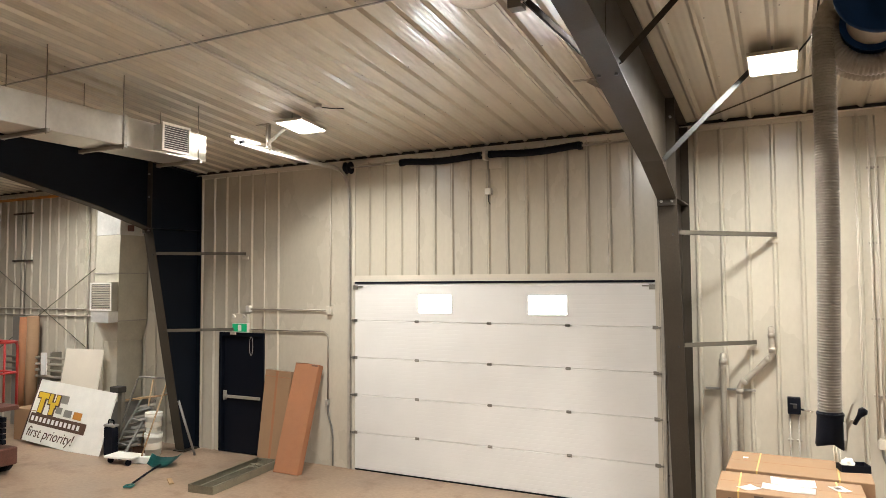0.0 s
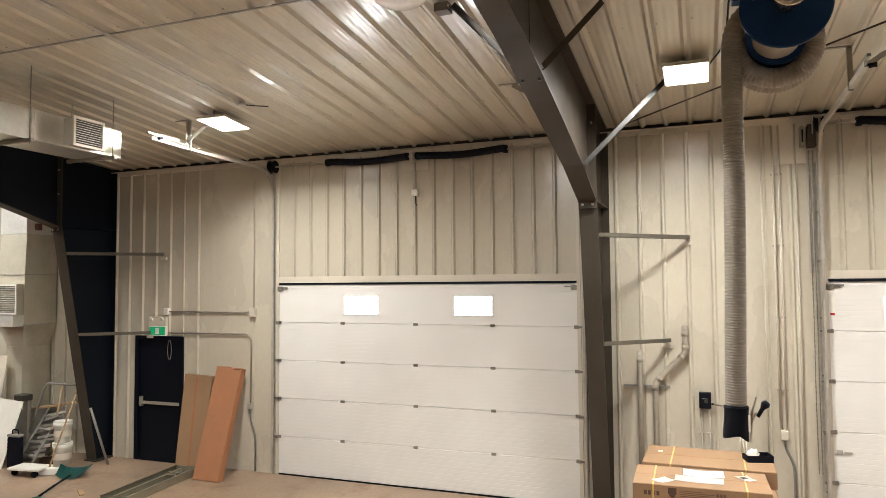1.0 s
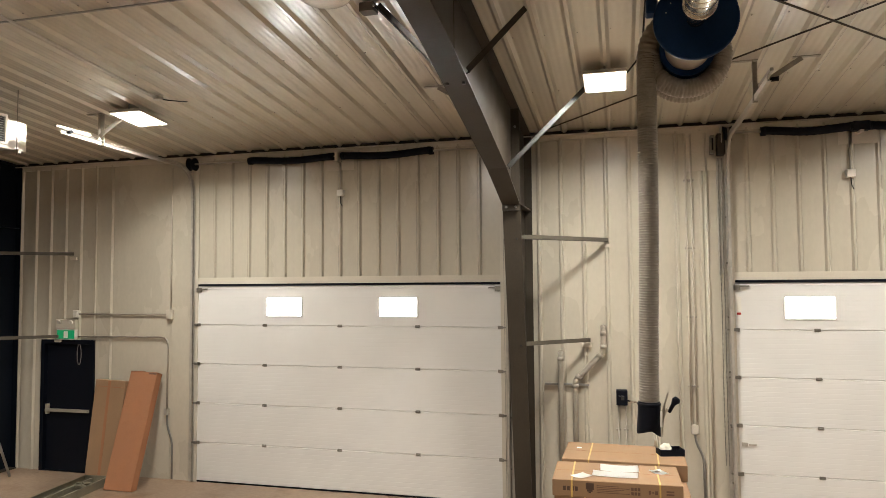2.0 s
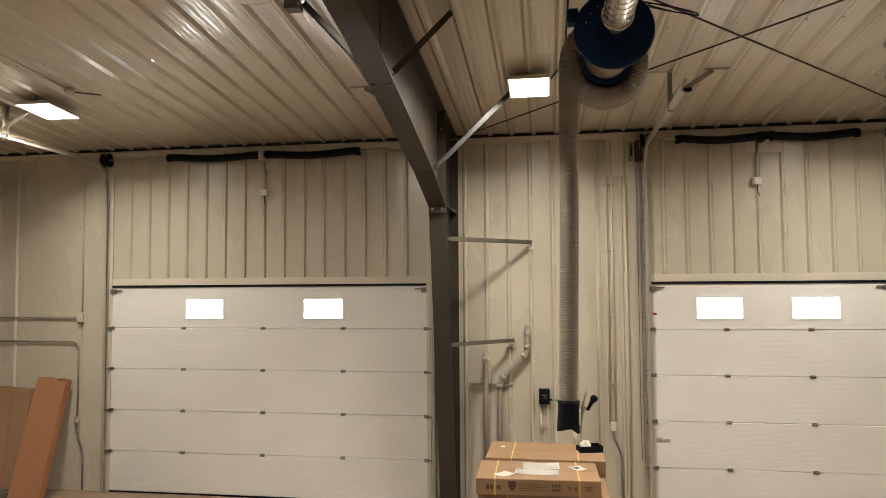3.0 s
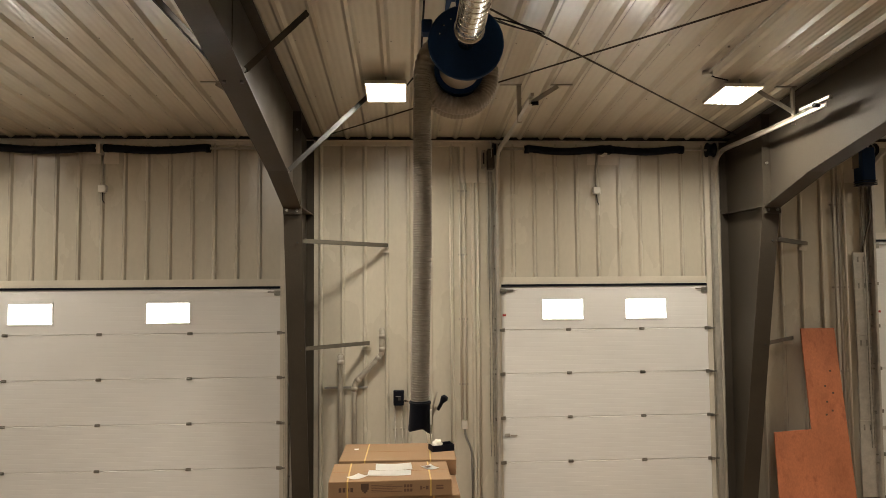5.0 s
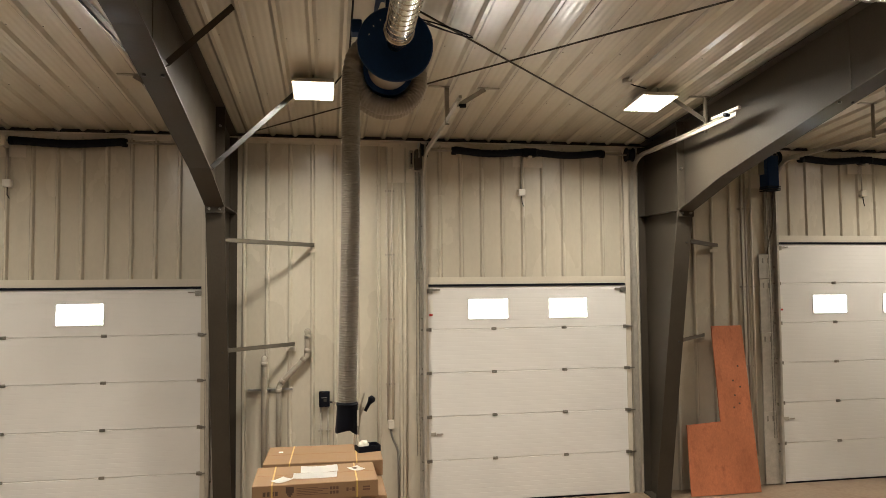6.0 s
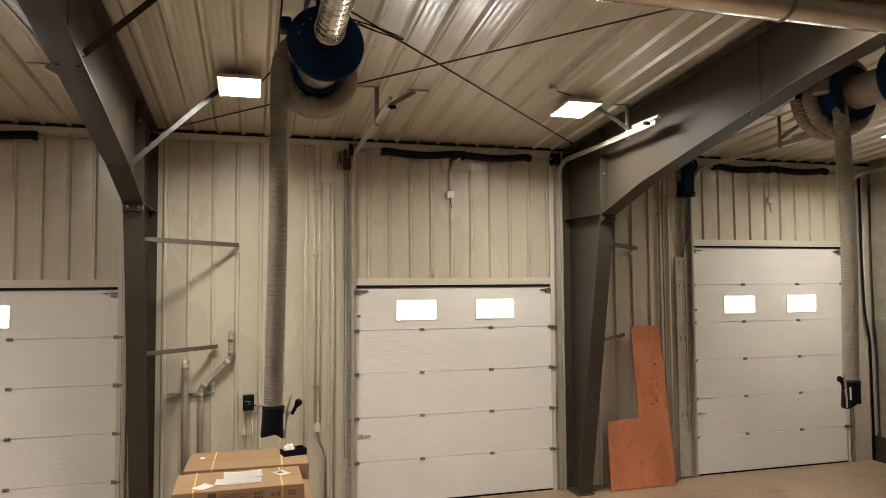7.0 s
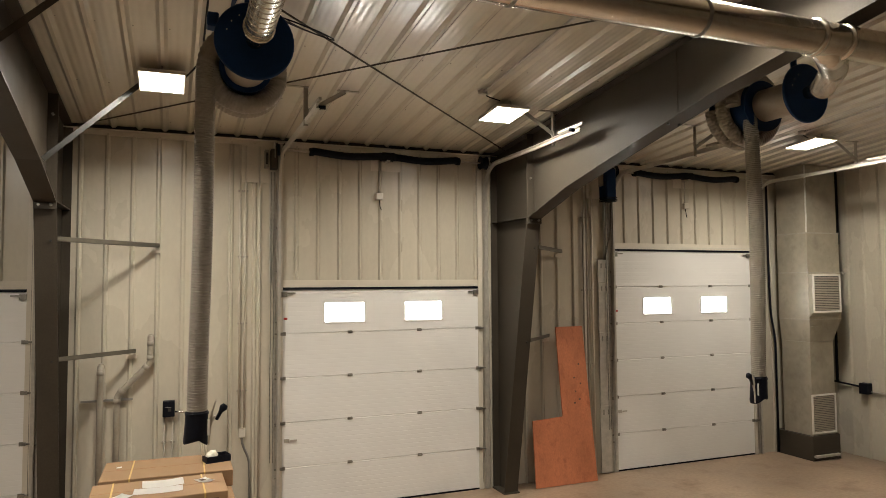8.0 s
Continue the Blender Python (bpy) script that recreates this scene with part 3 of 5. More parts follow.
# ================= pipes, conduits and rods =================
def conduit(pts, r, label, m=None, clips=(), name="conduit", parent=None):
    c = thing(name, pts[0], label, "conduit")
    part("tube", tb(pts, r, 8), m or M_CONDUIT, c)
    for p in clips:
        part("clip", bx(p[0] - .03, WY - .045, p[2] - .012, p[0] + .03, WY - .0005, p[2] + .012), M_CONDUIT, c)
    return c


def bend(p, q, r, n=5):
    """Corner points of a rounded turn at p from direction of q[0] to q[1] with radius r."""
    p, a, b = Vector(p), (Vector(q[0]) - Vector(p)).normalized(), (Vector(q[1]) - Vector(p)).normalized()
    A, B = p + a * r, p + b * r
    return [A.lerp(p, t).lerp(p.lerp(B, t), t) for t in [i / n for i in range(n + 1)]]


def route(pts, r=.08):
    out = [Vector(pts[0])]
    for i in range(1, len(pts) - 1):
        out += bend(pts[i], (pts[i - 1], pts[i + 1]), r)
    return out + [Vector(pts[-1])]


YC = WY - .04
# runs beside the walk-through door
conduit(route([(-8.40, YC, 2.60), (-6.70, YC, 2.60)]), .013, "thin grey electrical conduit along the wall above the door",
        clips=[(x, 0, 2.6) for x in (-8.1, -7.8, -7.4, -7.05)])
conduit(route([(-8.42, YC, 2.23), (-6.70, YC, 2.24), (-6.70, YC, 1.10)], .14), .013, "thin grey conduit bending down beside the overhead door",
        clips=[(x, 0, 2.235) for x in (-8.1, -7.8, -7.4, -7.05)])
conduit([(-6.655, YC, 4.95), (-6.655, YC, 2.66)], .012, "vertical cream-painted conduit down from the eave", M_TRIM)
conduit(route([(-6.70, YC, 1.02), (-6.70, YC, .85), (-6.60, YC, .60), (-6.60, YC, .02)], .12), .015, "grey flexible conduit hanging to the floor", M_GREYBOX)


def wall_box(x, z, w, h, d, m, label, category="electrical box"):
    b = thing("electrical_box", (x, WY, z), label, category)
    part("body", bx(x - w / 2, WY - d - .022, z - h / 2, x + w / 2, WY - .0005, z + h / 2, bev=.006), m, b)
    part("cover", bx(x - w / 2 + .008, WY - d - .027, z - h / 2 + .008, x + w / 2 - .008, WY - d - .0225, z + h / 2 - .008), m, b)
    return b


wall_box(-6.67, 2.60, .10, .15, .05, M_TRIM, "small grey junction box on the wall")
wall_box(-6.71, 1.06, .065, .10, .05, M_GALV, "grey switch box on the wall conduit")
wall_box(-8.45, 2.60, .09, .12, .06, M_WHITE, "white plastic sensor box on the wall")
wall_box(1.205, 1.145, .085, .12, .05, M_TRIM, "grey outlet box at the conduits' lower end")

# twin conduits between the column and the second door
for x in (1.165, 1.235):
    conduit(route([(x, YC, ZT - .05), (x, YC, 1.19)]), .013, "thin cream-painted vertical conduit on the wall", M_TRIM,
            clips=[(x, 0, z) for z in (4.4, 3.5, 2.6, 1.7)])
conduit(route([(1.205, YC, 1.10), (1.21, YC, .98), (1.305, YC, .80), (1.31, YC, .02)], .10), .016, "grey flexible conduit dropping to the floor", M_GREYBOX)
for x in (1.03, 1.42):
    conduit([(x, YC, ZT - .05), (x, YC, .05)], .012, "slim cream-painted conduit running up the wall", M_TRIM)
for x, m, r in ((6.60, M_PVC, .016), (6.665, M_PVC, .016), (6.76, M_TRIM, .022)):
    conduit([(x, YC, ZT - .05), (x, YC, .05)], r, "slim conduit running up the wall beside the far door", m, clips=[(x, 0, z) for z in (4.2, 3.0, 1.8)])
# black disconnect with two conduits
b = wall_box(.295, 1.53, .145, .20, .08, M_BLACK, "black wall-mounted switch box with a side lever")
part("lever", tb([(.37, WY - .07, 1.49), (.50, WY - .07, 1.47)], .012, 8), M_CHROME, b, "bright steel lever")
part("face_plate", bx(.255, WY - .1325, 1.555, .325, WY - .1295, 1.562), M_GREYBOX, b)
part("face_plate", bx(.285, WY - .1325, 1.505, .325, WY - .1295, 1.545), M_FILTER, b)
for x in (.245, .345):
    conduit([(x, YC, 1.43), (x, YC, .02)], .011, "thin grey conduit below the switch box", clips=[(x, 0, 1.1)])

# door sensors under the spring bearings
for x, z in ((-3.74, 4.43), (3.12, 4.40), (8.72, 4.46)):
    b = wall_box(x, z, .10, .10, .06, M_WHITE if x < 8 else M_TRIM, "small white switch box on a short conduit above the door")
    part("conduit", tb([(x, WY - .04, 4.93), (x, WY - .04, z + .05)], .010, 8), M_GALV, b)
    part("cord", tb([(x, WY - .05, z - .05), (x + .005, WY - .06, z - .15), (x + .03, WY - .05, z - .2)], .006, 6), M_BLACK, b)

# plastic vent pipes on strut
def vent_pipe(pts, label):
    v = thing("vent_pipe", (pts[0][0], WY, 0), label, "pipe", "vent pipes")
    part("pipe", tb(route(pts, .06), .038, 14), M_PVC, v)
    for i in range(1, len(pts) - 1):
        d0 = (Vector(pts[i - 1]) - Vector(pts[i])).normalized()
        d1 = (Vector(pts[i + 1]) - Vector(pts[i])).normalized()
        for d in (d0, d1):
            a = Vector(pts[i]) + d * .07
            part("coupling", tb([a - d * .03, a + d * .03], .044, 14), M_PVC, v)
    return v


vent_pipe([(-.50, WY - .10, .02), (-.50, WY - .10, 2.10), (-.50, WY + .005, 2.10)], "grey plastic vent pipe rising to a wall elbow")
vent_pipe([(-.31, WY - .10, .02), (-.31, WY - .10, 1.74), (.068, WY - .10, 2.13), (.068, WY - .10, 2.45), (.068, WY + .005, 2.45)],
          "grey plastic vent pipe with a slanted offset")
for x0, x1 in ((-.72, -.42), (-.44, -.13)):
    bm = bmesh.new()
    box(bm, x0, WY - .058, 1.667, x1, WY - .0225, 1.693)
    solid("strut_channel", bm, M_GREYBOX, "short grey strut holding the vent pipes", "strut")

# ceiling conduits with round boxes for the lights
for x, y0 in ((-5.07, 8.80), (3.65, 8.78), (8.95, 9.0)):
    c = conduit([(x, RIDGE + .3, zc(RIDGE + .3) - .055), (x, y0, zc(y0) - .055)], .014, "thin grey conduit under the ceiling feeding a light", M_GALV)
    part("box", tb([(x, y0, zc(y0) - .075), (x, y0, zc(y0) - .026)], .055, 12), M_GALV, c, "round steel junction box")
    part("cord", tb([(x, y0, zc(y0) - .06), (x + .12, y0 + .08, zc(y0) - .07), (x + .3, y0 + .15, zc(y0) - .08)], .007, 6), M_BLACK, c)
c = conduit([(.56, RIDGE + .3, zc(RIDGE + .3) - .045), (.56, 8.7, zc(8.7) - .045), (.50, 8.95, zc(8.95) - .05), (.42, 9.1, zc(9.1) - .09)], .009, "thin cord under the ceiling feeding a light", M_BLACK)

# crossed roof rods between two frames
for (xa, ya), (xb, yb) in (((-.80, 11.1), (4.93, 5.76)), ((-.80, 5.60), (4.95, 10.8))):
    r = thing("brace_rod", (xa, ya, zc(ya) - .06), "dark steel cross-bracing rod under the roof", "rod", "roof brace rods")
    dz = .075 if ya > 8 else .10
    part("rod", tb([(xa, ya, zc(ya) - dz), (xb, yb, zc(yb) - dz)], .0095, 8), M_FRAME, r)
    for q, w in (((xa, ya), (xb, yb)), ((xb, yb), (xa, ya))):
        d = (Vector((*w, 0)) - Vector((*q, 0))).normalized() * .12
        part("turnbuckle", tb([(q[0] + d.x, q[1] + d.y, zc(q[1]) - dz + .005), (q[0] + 2 * d.x, q[1] + 2 * d.y, zc(q[1] + d.y) - dz)], .016, 8), M_FRAME, r)
bm = bmesh.new()
for k in range(3):
    pts = [(1.33 + .26 * math.cos(a) * .9 + .05 * k, 7.55 + .11 * math.sin(a) + .16 * math.cos(a), zc(7.5) - .13 - .012 * k + .03 * math.sin(a)) for a in [i / 14 * 2 * math.pi for i in range(14)]]
    tube(bm, pts, .006, 5)
solid("cable_coil", bm, M_BLACK, "loose black cable coil tied on the roof rod", "cable")

# ================= exhaust hose reels and duct =================
DY, DZ, DR = 5.25, 4.90, .125
BANDS = (.75, 2.2, 3.63, 5.9, 7.6, 9.4)
d = thing("exhaust_duct", (1.0, DY, DZ), "long galvanised spiral exhaust duct hung under the rafters", "duct")
bm = bmesh.new()
xs, rs = [], []
k = 0
xx = .3
while xx < XR - .02:
    xs.append((xx, DY, DZ))
    rs.append(DR)
    xx += .2
    k += 1
tube(bm, xs, rs, 32)
part("pipe", bm, M_SPIRAL, d)
for x in BANDS:
    part("band", tb([(x - .012, DY, DZ), (x - .010, DY, DZ), (x + .010, DY, DZ), (x + .012, DY, DZ)], [DR + .002, DR + .008, DR + .008, DR + .002], 32), M_HINGE, d)
for x in (1.5, 6.4, 9.8):
    bm = bmesh.new()
    tube(bm, [(x, DY + DR * math.cos(a) * 1.03, DZ + DR * math.sin(a) * 1.03) for a in [math.pi * (1 + i / 10) for i in range(11)]], .006, 6)
    for sgn in (-1, 1):
        tube(bm, [(x, DY + sgn * DR * 1.03, DZ), (x, DY + sgn * DR * 1.03, zc(DY) - .03)], .005, 6)
    part("hanger", bm, M_GALV, d)
for x in (4.70, 4.98):
    part("tee_flange", tb([(x - .02, DY, DZ), (x - .014, DY, DZ), (x + .014, DY, DZ), (x + .02, DY, DZ)], [DR + .002, DR + .018, DR + .018, DR + .002], 32), M_SPIRAL, d)


part("tee_cone", tb([(4.80, DY + .02, DZ), (4.95, DY + .07, DZ - .06), (5.12, DY + .17, DZ - .14)], [.12, .115, .100], 24), M_SPIRAL, d)


def helix(p0, p1, r, pitch, thick, n=16):
    """The raised lock seam of a spiral pipe between two points."""
    p0, p1 = Vector(p0), Vector(p1)
    u, v = axes(p1 - p0)
    turns = (p1 - p0).length / pitch
    k = int(turns * n)
    bm = bmesh.new()
    tube(bm, [p0.lerp(p1, i / k) + u * (r * math.cos(2 * math.pi * i / n)) + v * (r * math.sin(2 * math.pi * i / n)) for i in range(k + 1)], thick, 5)
    return bm


part("lock_seam", helix((.4, DY, DZ), (XR - .1, DY, DZ), DR, .13, .002), M_SPIRAL, d)


def hose_reel(cx, yd, cz, drop_x, nz, length, mount_z, label, spur_to, flip=1, off=.242, R=.277, hr=.075, core=.195):
    """A reel whose axis runs along y, its blue disc towards the room at yd."""
    r = thing("hose_reel", (cx, yd + .4, cz), label, "hose reel", "exhaust hose reels")
    yr = yd + length              # middle of the wound hose
    dd = bmesh.new()
    tube(dd, [(cx, yd - .02, cz), (cx, yd - .012, cz), (cx, yd + .012, cz), (cx, yd + .02, cz)], [R - .012, R, R, R - .012], 40)
    dk = part("front_disc", dd, M_NAVY, r, "dark blue painted steel disc")
    for a in (2.15, 2.5, 2.85):
        part("rivet", tb([(cx + .2 * math.cos(a), yd - .024, cz + .2 * math.sin(a)), (cx + .2 * math.cos(a), yd - .018, cz + .2 * math.sin(a))], .005, 6), M_GALV, dk)
    part("drum", tb([(cx, yd + .021, cz), (cx, yr - .201, cz)], .165, 28), M_PVC, r, "plain metal drum")
    part("hub", tb([(cx, yr - .187, cz), (cx, yr + .279, cz)], core - .012, 28), M_NAVY, r)
    part("back_disc", tb([(cx, yr + .28, cz), (cx, yr + .30, cz)], core + .015, 40), M_NAVY, r)
    part("inner_flange", tb([(cx, yr - .20, cz), (cx, yr - .188, cz)], core + .01, 36), M_NAVY, r)
    part("bearing_box", bx(cx - flip * .28 - .04, yd + .03, cz + .09, cx - flip * .28 + .04, yd + .15, cz + .19, bev=.01), M_NAVY, r)
    # wound hose: ribbed coil, then the hanging length
    pts, rad = [], []
    turns, n = 2.0, 560
    for i in range(n + 1):
        a = math.pi * 2 * turns * i / n + math.pi
        pts.append((cx + (core + hr) * math.cos(a), yr + .19 - .30 * i / n, cz - flip * (core + hr) * math.sin(a)))
        rad.append(hr + (.002, -.001, -.005, -.001)[i % 4])
    part("coil", tb(pts, rad, 14), M_HOSE, r, "grey ribbed hose wound on the drum")
    x0 = cx - off
    hp, hrad = [], []
    i = 0
    for k in range(26):
        a = .95 * (1 - k / 26)
        hp.append((cx - off * math.cos(a), yr - .13, cz + off * math.sin(a)))
        hrad.append(hr + (.003, -.001, -.005, -.001)[i % 4])
        i += 1
    z = cz
    while z > nz:
        u = (cz - z) / (cz - nz)
        hp.append((x0 + (drop_x - x0) * u ** .7 + .006 * math.sin(z * 2.2), yr - .13 + .02 * math.sin(z * 1.3), z))
        hrad.append(hr + (.003, -.001, -.005, -.001)[i % 4])
        z -= .0049
        i += 1
    part("hose", tb(hp, hrad, 16), M_HOSE, r, "grey ribbed exhaust hose hanging down")
    # nozzle with clamp handle
    ex, ey = hp[-1][0], hp[-1][1]
    bm = bmesh.new()
    tube(bm, [(ex, ey, nz + .02), (ex, ey, nz - .02), (ex - .004, ey, nz - .12), (ex - .008, ey, nz - .20), (ex - .008, ey, nz - .215)], [hr + .004, hr + .008, hr + .010, hr + .014, hr + .011], 24)
    for v in bm.verts:
        if v.co.z < nz - .19:
            u = max(-1, min(1, (v.co.x - ex) / (hr + .012)))
            v.co.z += .055 * (1 - abs(u)) - .022 - .014 * u * flip
    nzl = part("nozzle", bm, M_BLACK, r, "black rubber tailpipe nozzle")
    part("collar", tb([(ex, ey, nz - .008), (ex, ey, nz + .008)], hr + .013, 18), M_BLACK, nzl)
    bm = bmesh.new()
    s = 1 if flip > 0 else -1
    bar(bm, (ex + s * .085, ey - .03, nz - .24), (ex + s * .11, ey - .04, nz + .02), .012, .010, (0, 1, 0))
    bar(bm, (ex + s * .085, ey - .02, nz - .12), (ex + s * .13, ey - .05, nz - .02), .016, .01, (0, 1, 0))
    bar(bm, (ex + s * .09, ey - .03, nz - .06), (ex + s * .135, ey - .04, nz + .09), .012, .008, (0, 1, 0))
    part("clamp", bm, M_CONDUIT, nzl, "bright steel clamp")
    part("handle", tb([(ex + s * .14, ey - .05, nz - .05), (ex + s * .17, ey - .06, nz + .01), (ex + s * .19, ey - .06, nz + .04), (ex + s * .205, ey - .06, nz + .06)], [.013, .016, .032, .02], 10), M_BLACK, nzl, "black lever grip")
    part("label_strip", bx(ex + s * .075, ey - .072, nz - .16, ex + s * .090, ey - .066, nz - .04), M_WHITE, nzl)
    # mounting frame up to the roof
    bm = bmesh.new()
    for y in (yd + .08, yr + .34):
        bar(bm, (cx - .05, y, cz), (cx - .05, y, mount_z), .05, .03, (1, 0, 0))
    bar(bm, (cx - .05, yd + .05, mount_z - .02), (cx - .05, yr + .38, mount_z - .02), .08, .04)
    part("mount", bm, M_NAVY, r)
    # spur to the main duct
    sp, sr = [], []
    p0 = Vector((cx, yd - .02, cz))
    p1 = Vector((cx, yd - .19, cz))
    part("stub", tb([p0, p1], .062, 20), M_SPIRAL, r)
    end = Vector(spur_to)
    L = (end - p1).length
    n = max(6, int(L / .0125))
    for i in range(n + 1):
        u = i / n
        q = p1.lerp(end, u)
        sp.append(q)
        sr.append(.098 if i else .066)
    part("spur", tb(sp, sr, 24), M_SPIRAL, r, "galvanised spiral spur pipe")
    part("lock_seam", helix(p1.lerp(end, .04), end, .098, .075, .0045), M_SPIRAL, r)
    part("spur_band", tb([p1.lerp(end, .05), p1.lerp(end, .08)], .108, 24), M_SPIRAL, r)
    return r


hose_reel(.838, 6.56, 4.825, .51, 2.13, .80, zc(7) - .02, "dark blue exhaust hose reel, grey hose hanging over cartons",
          (.838, DY + .02, DZ - .02), 1, .292)
hose_reel(6.02, 6.45, 4.93, 5.915, 2.12, .70, zc(7) - .02, "dark blue exhaust hose reel under the rafter, hose hanging",
          (5.12, DY + .17, DZ - .14), -1, .12, .29, .073, .255)

# ================= sheet-metal supply duct =================
d = thing("supply_duct", (-6.95, 7, 4.68), "rectangular galvanised supply duct hung below the ceiling", "duct")
xa, xb, za, zb = -7.25, -6.66, 4.685, 5.035
ys = [-2.0, 1.0, 3.8, 5.6, 7.2, 8.46]
for y0, y1 in zip(ys, ys[1:]):
    part("duct_section", bx(xa, y0 + .003, za, xb, y1 - .003, zb, bev=.006), M_DUCT, d)
for y in ys[1:-1]:
    bm = bmesh.new()
    for q in ((xa - .014, za - .014, xb + .014, za), (xa - .014, zb, xb + .014, zb + .014), (xa - .014, za, xa, zb), (xb, za, xb + .014, zb)):
        box(bm, q[0], y - .02, q[1], q[2], y + .02, q[3])
    part("seam_flange", bm, M_GALV, d)
g = part("grille_collar", bx(xb + .001, 7.60, za + .02, xb + .16, 8.00, zb - .02), M_DUCT, d)
bm = bmesh.new()
for q in ((7.58, za, 8.02, za + .03), (7.58, zb - .03, 8.02, zb), (7.58, za + .03, 7.61, zb - .03), (7.99, za + .03, 8.02, zb - .03)):
    box(bm, xb + .161, q[0], q[1], xb + .185, q[2], q[3])
part("grille_frame", bm, M_TRIM, g)
part("grille_back", bx(xb + .1605, 7.611, za + .031, xb + .166, 7.989, zb - .031), M_FILTER, g)
for i in range(10):
    z = za + .052 + i * .0272
    part("louvre", made(prism, [(xb + .168, z + .0035), (xb + .180, z - .0035), (xb + .181, z - .001), (xb + .169, z + .006)], 7.612, 7.988, "y"), M_TRIM, g)
for y in (4.4, 6.2, 7.13, 8.27):
    bm = bmesh.new()
    box(bm, xa - .12, y - .02, za - .043, xb + .10, y + .02, za - .002)
    part("strut", bm, M_STRUT, d)
    for x in (xa - .06, xb + .055):
        part("hanger_rod", tb([(x, y, za - .06), (x, y, zc(y) - .02)], .006, 6), M_HINGE, d)

# ================= furnace ducts =================
def grille(parent, x0, x1, z0, z1, y, n):
    bm = bmesh.new()
    for q in ((x0, z0, x1, z0 + .03), (x0, z1 - .03, x1, z1), (x0, z0 + .03, x0 + .03, z1 - .03), (x1 - .03, z0 + .03, x1, z1 - .03)):
        box(bm, q[0], y - .02, q[1], q[2], y, q[3])
    g = part("grille_frame", bm, M_WHITE, parent)
    part("grille_back", bx(x0 + .031, y - .004, z0 + .031, x1 - .031, y, z1 - .031), M_FILTER, g)
    st = (z1 - z0 - .07) / n
    for i in range(n):
        z = z0 + .035 + st * (i + .5)
        part("louvre", made(prism, [(y - .005, z + st * .3), (y - .017, z - st * .3), (y - .015, z - st * .4), (y - .004, z + st * .15)], x0 + .031, x1 - .031), M_LOUVRE, g)
    return g


def rect(x0, x1, y0, y1, z):
    return [(x0, y0, z), (x1, y0, z), (x1, y1, z), (x0, y1, z)]


f = thing("furnace_duct", (-11.5, 10.9, 0), "galvanised furnace plenum with foil-wrapped top and return grille", "furnace duct", "furnaces")
YB = WY - .03
part("cabinet", made(hull, rect(-11.75, -10.95, 10.62, YB, 0), rect(-11.75, -10.95, 10.62, YB, .85)), M_GREYBOX, f)
part("lower_duct", made(hull, rect(-11.60, -11.22, 10.70, YB, .853), rect(-11.60, -11.22, 10.70, YB, 1.96)), M_PLENUM, f)
part("taper", made(hull, rect(-11.60, -11.22, 10.70, YB, 1.963), rect(-11.78, -11.10, 10.62, YB, 2.36)), M_PLENUM, f)
part("plenum", made(hull, rect(-11.78, -11.10, 10.62, YB, 2.363), rect(-11.78, -11.10, 10.62, YB, 3.27)), M_PLENUM, f)
part("upper_taper", made(hull, rect(-11.78, -11.10, 10.62, YB, 3.273), rect(-11.77, -11.12, 10.66, YB, 4.01)), M_PLENUM, f)
part("foil_top", made(hull, rect(-11.78, -11.12, 10.65, YB, 4.013), rect(-11.78, -11.12, 10.65, YB, 4.98)), M_FOIL, f, "crinkled foil-wrapped section")
for z in (2.36, 3.27):
    bm = bmesh.new()
    box(bm, -11.79, 10.61, z - .012, -11.09, 10.6195, z + .012)
    box(bm, -11.0995, 10.61, z - .012, -11.09, YB, z + .012)
    part("seam", bm, M_GALV, f)
c = part("collar", bx(-11.58, 10.42, 2.55, -11.13, 10.619, 3.10), M_PLENUM, f)
grille(f, -11.62, -11.02, 2.56, 3.09, 10.419, 14)
part("foil_patch", bx(-11.60, 10.412, 2.34, -11.10, 10.619, 2.545), M_FOIL, f, "crinkled foil wrap below the grille")
part("gas_valve", bx(-11.09, 10.78, 4.08, -11.01, 10.88, 4.20, bev=.01), M_RUST, f, "small red valve with copper pipe")
part("gas_pipe", tb(route([(-11.02, 10.85, 4.22), (-11.02, 10.85, 4.45), (-10.6, 10.95, 4.45)], .05), .014, 8), M_COPPER, f)

f = thing("furnace_duct", (11.0, 10.8, 0), "galvanised furnace plenum in the corner with two white grilles", "furnace duct", "furnaces")
YK = 11.14
part("cabinet", made(hull, rect(10.70, 11.36, 10.50, YB, 0), rect(10.70, 11.36, 10.50, YB, .42)), M_FRAME, f, "dark furnace base")
part("base_rail", bx(10.72, 10.44, .06, 11.30, 10.499, .10, bev=.004), M_GALV, f)
part("lower_duct", made(hull, rect(10.76, 11.32, 10.54, YK, .423), rect(10.76, 11.32, 10.54, YK, 2.05)), M_OLDDUCT, f)
part("taper", made(hull, rect(10.76, 11.32, 10.54, YK, 2.053), rect(10.72, 11.50, 10.50, YK, 2.45)), M_OLDDUCT, f)
part("plenum", made(hull, rect(10.72, 11.50, 10.50, YK, 2.453), rect(10.72, 11.50, 10.50, YK, 3.98)), M_OLDDUCT, f)
part("upper_duct", made(hull, rect(10.73, 11.48, 10.52, YK, 3.983), rect(10.73, 11.48, 10.52, YK, zc(10.6) - .03)), M_OLDDUCT, f)
bm = bmesh.new()
for k in range(7):
    z0 = 3.99 + k * .175
    box(bm, 10.722 + .004 * (k % 2), 10.512 - .002 * (k % 3), z0, 10.752 + .006 * ((k * 3) % 2), 10.5195, min(z0 + .172, zc(10.6) - .04))
part("foil_tape", bm, M_FOIL, f, "crinkled foil tape down the corner")
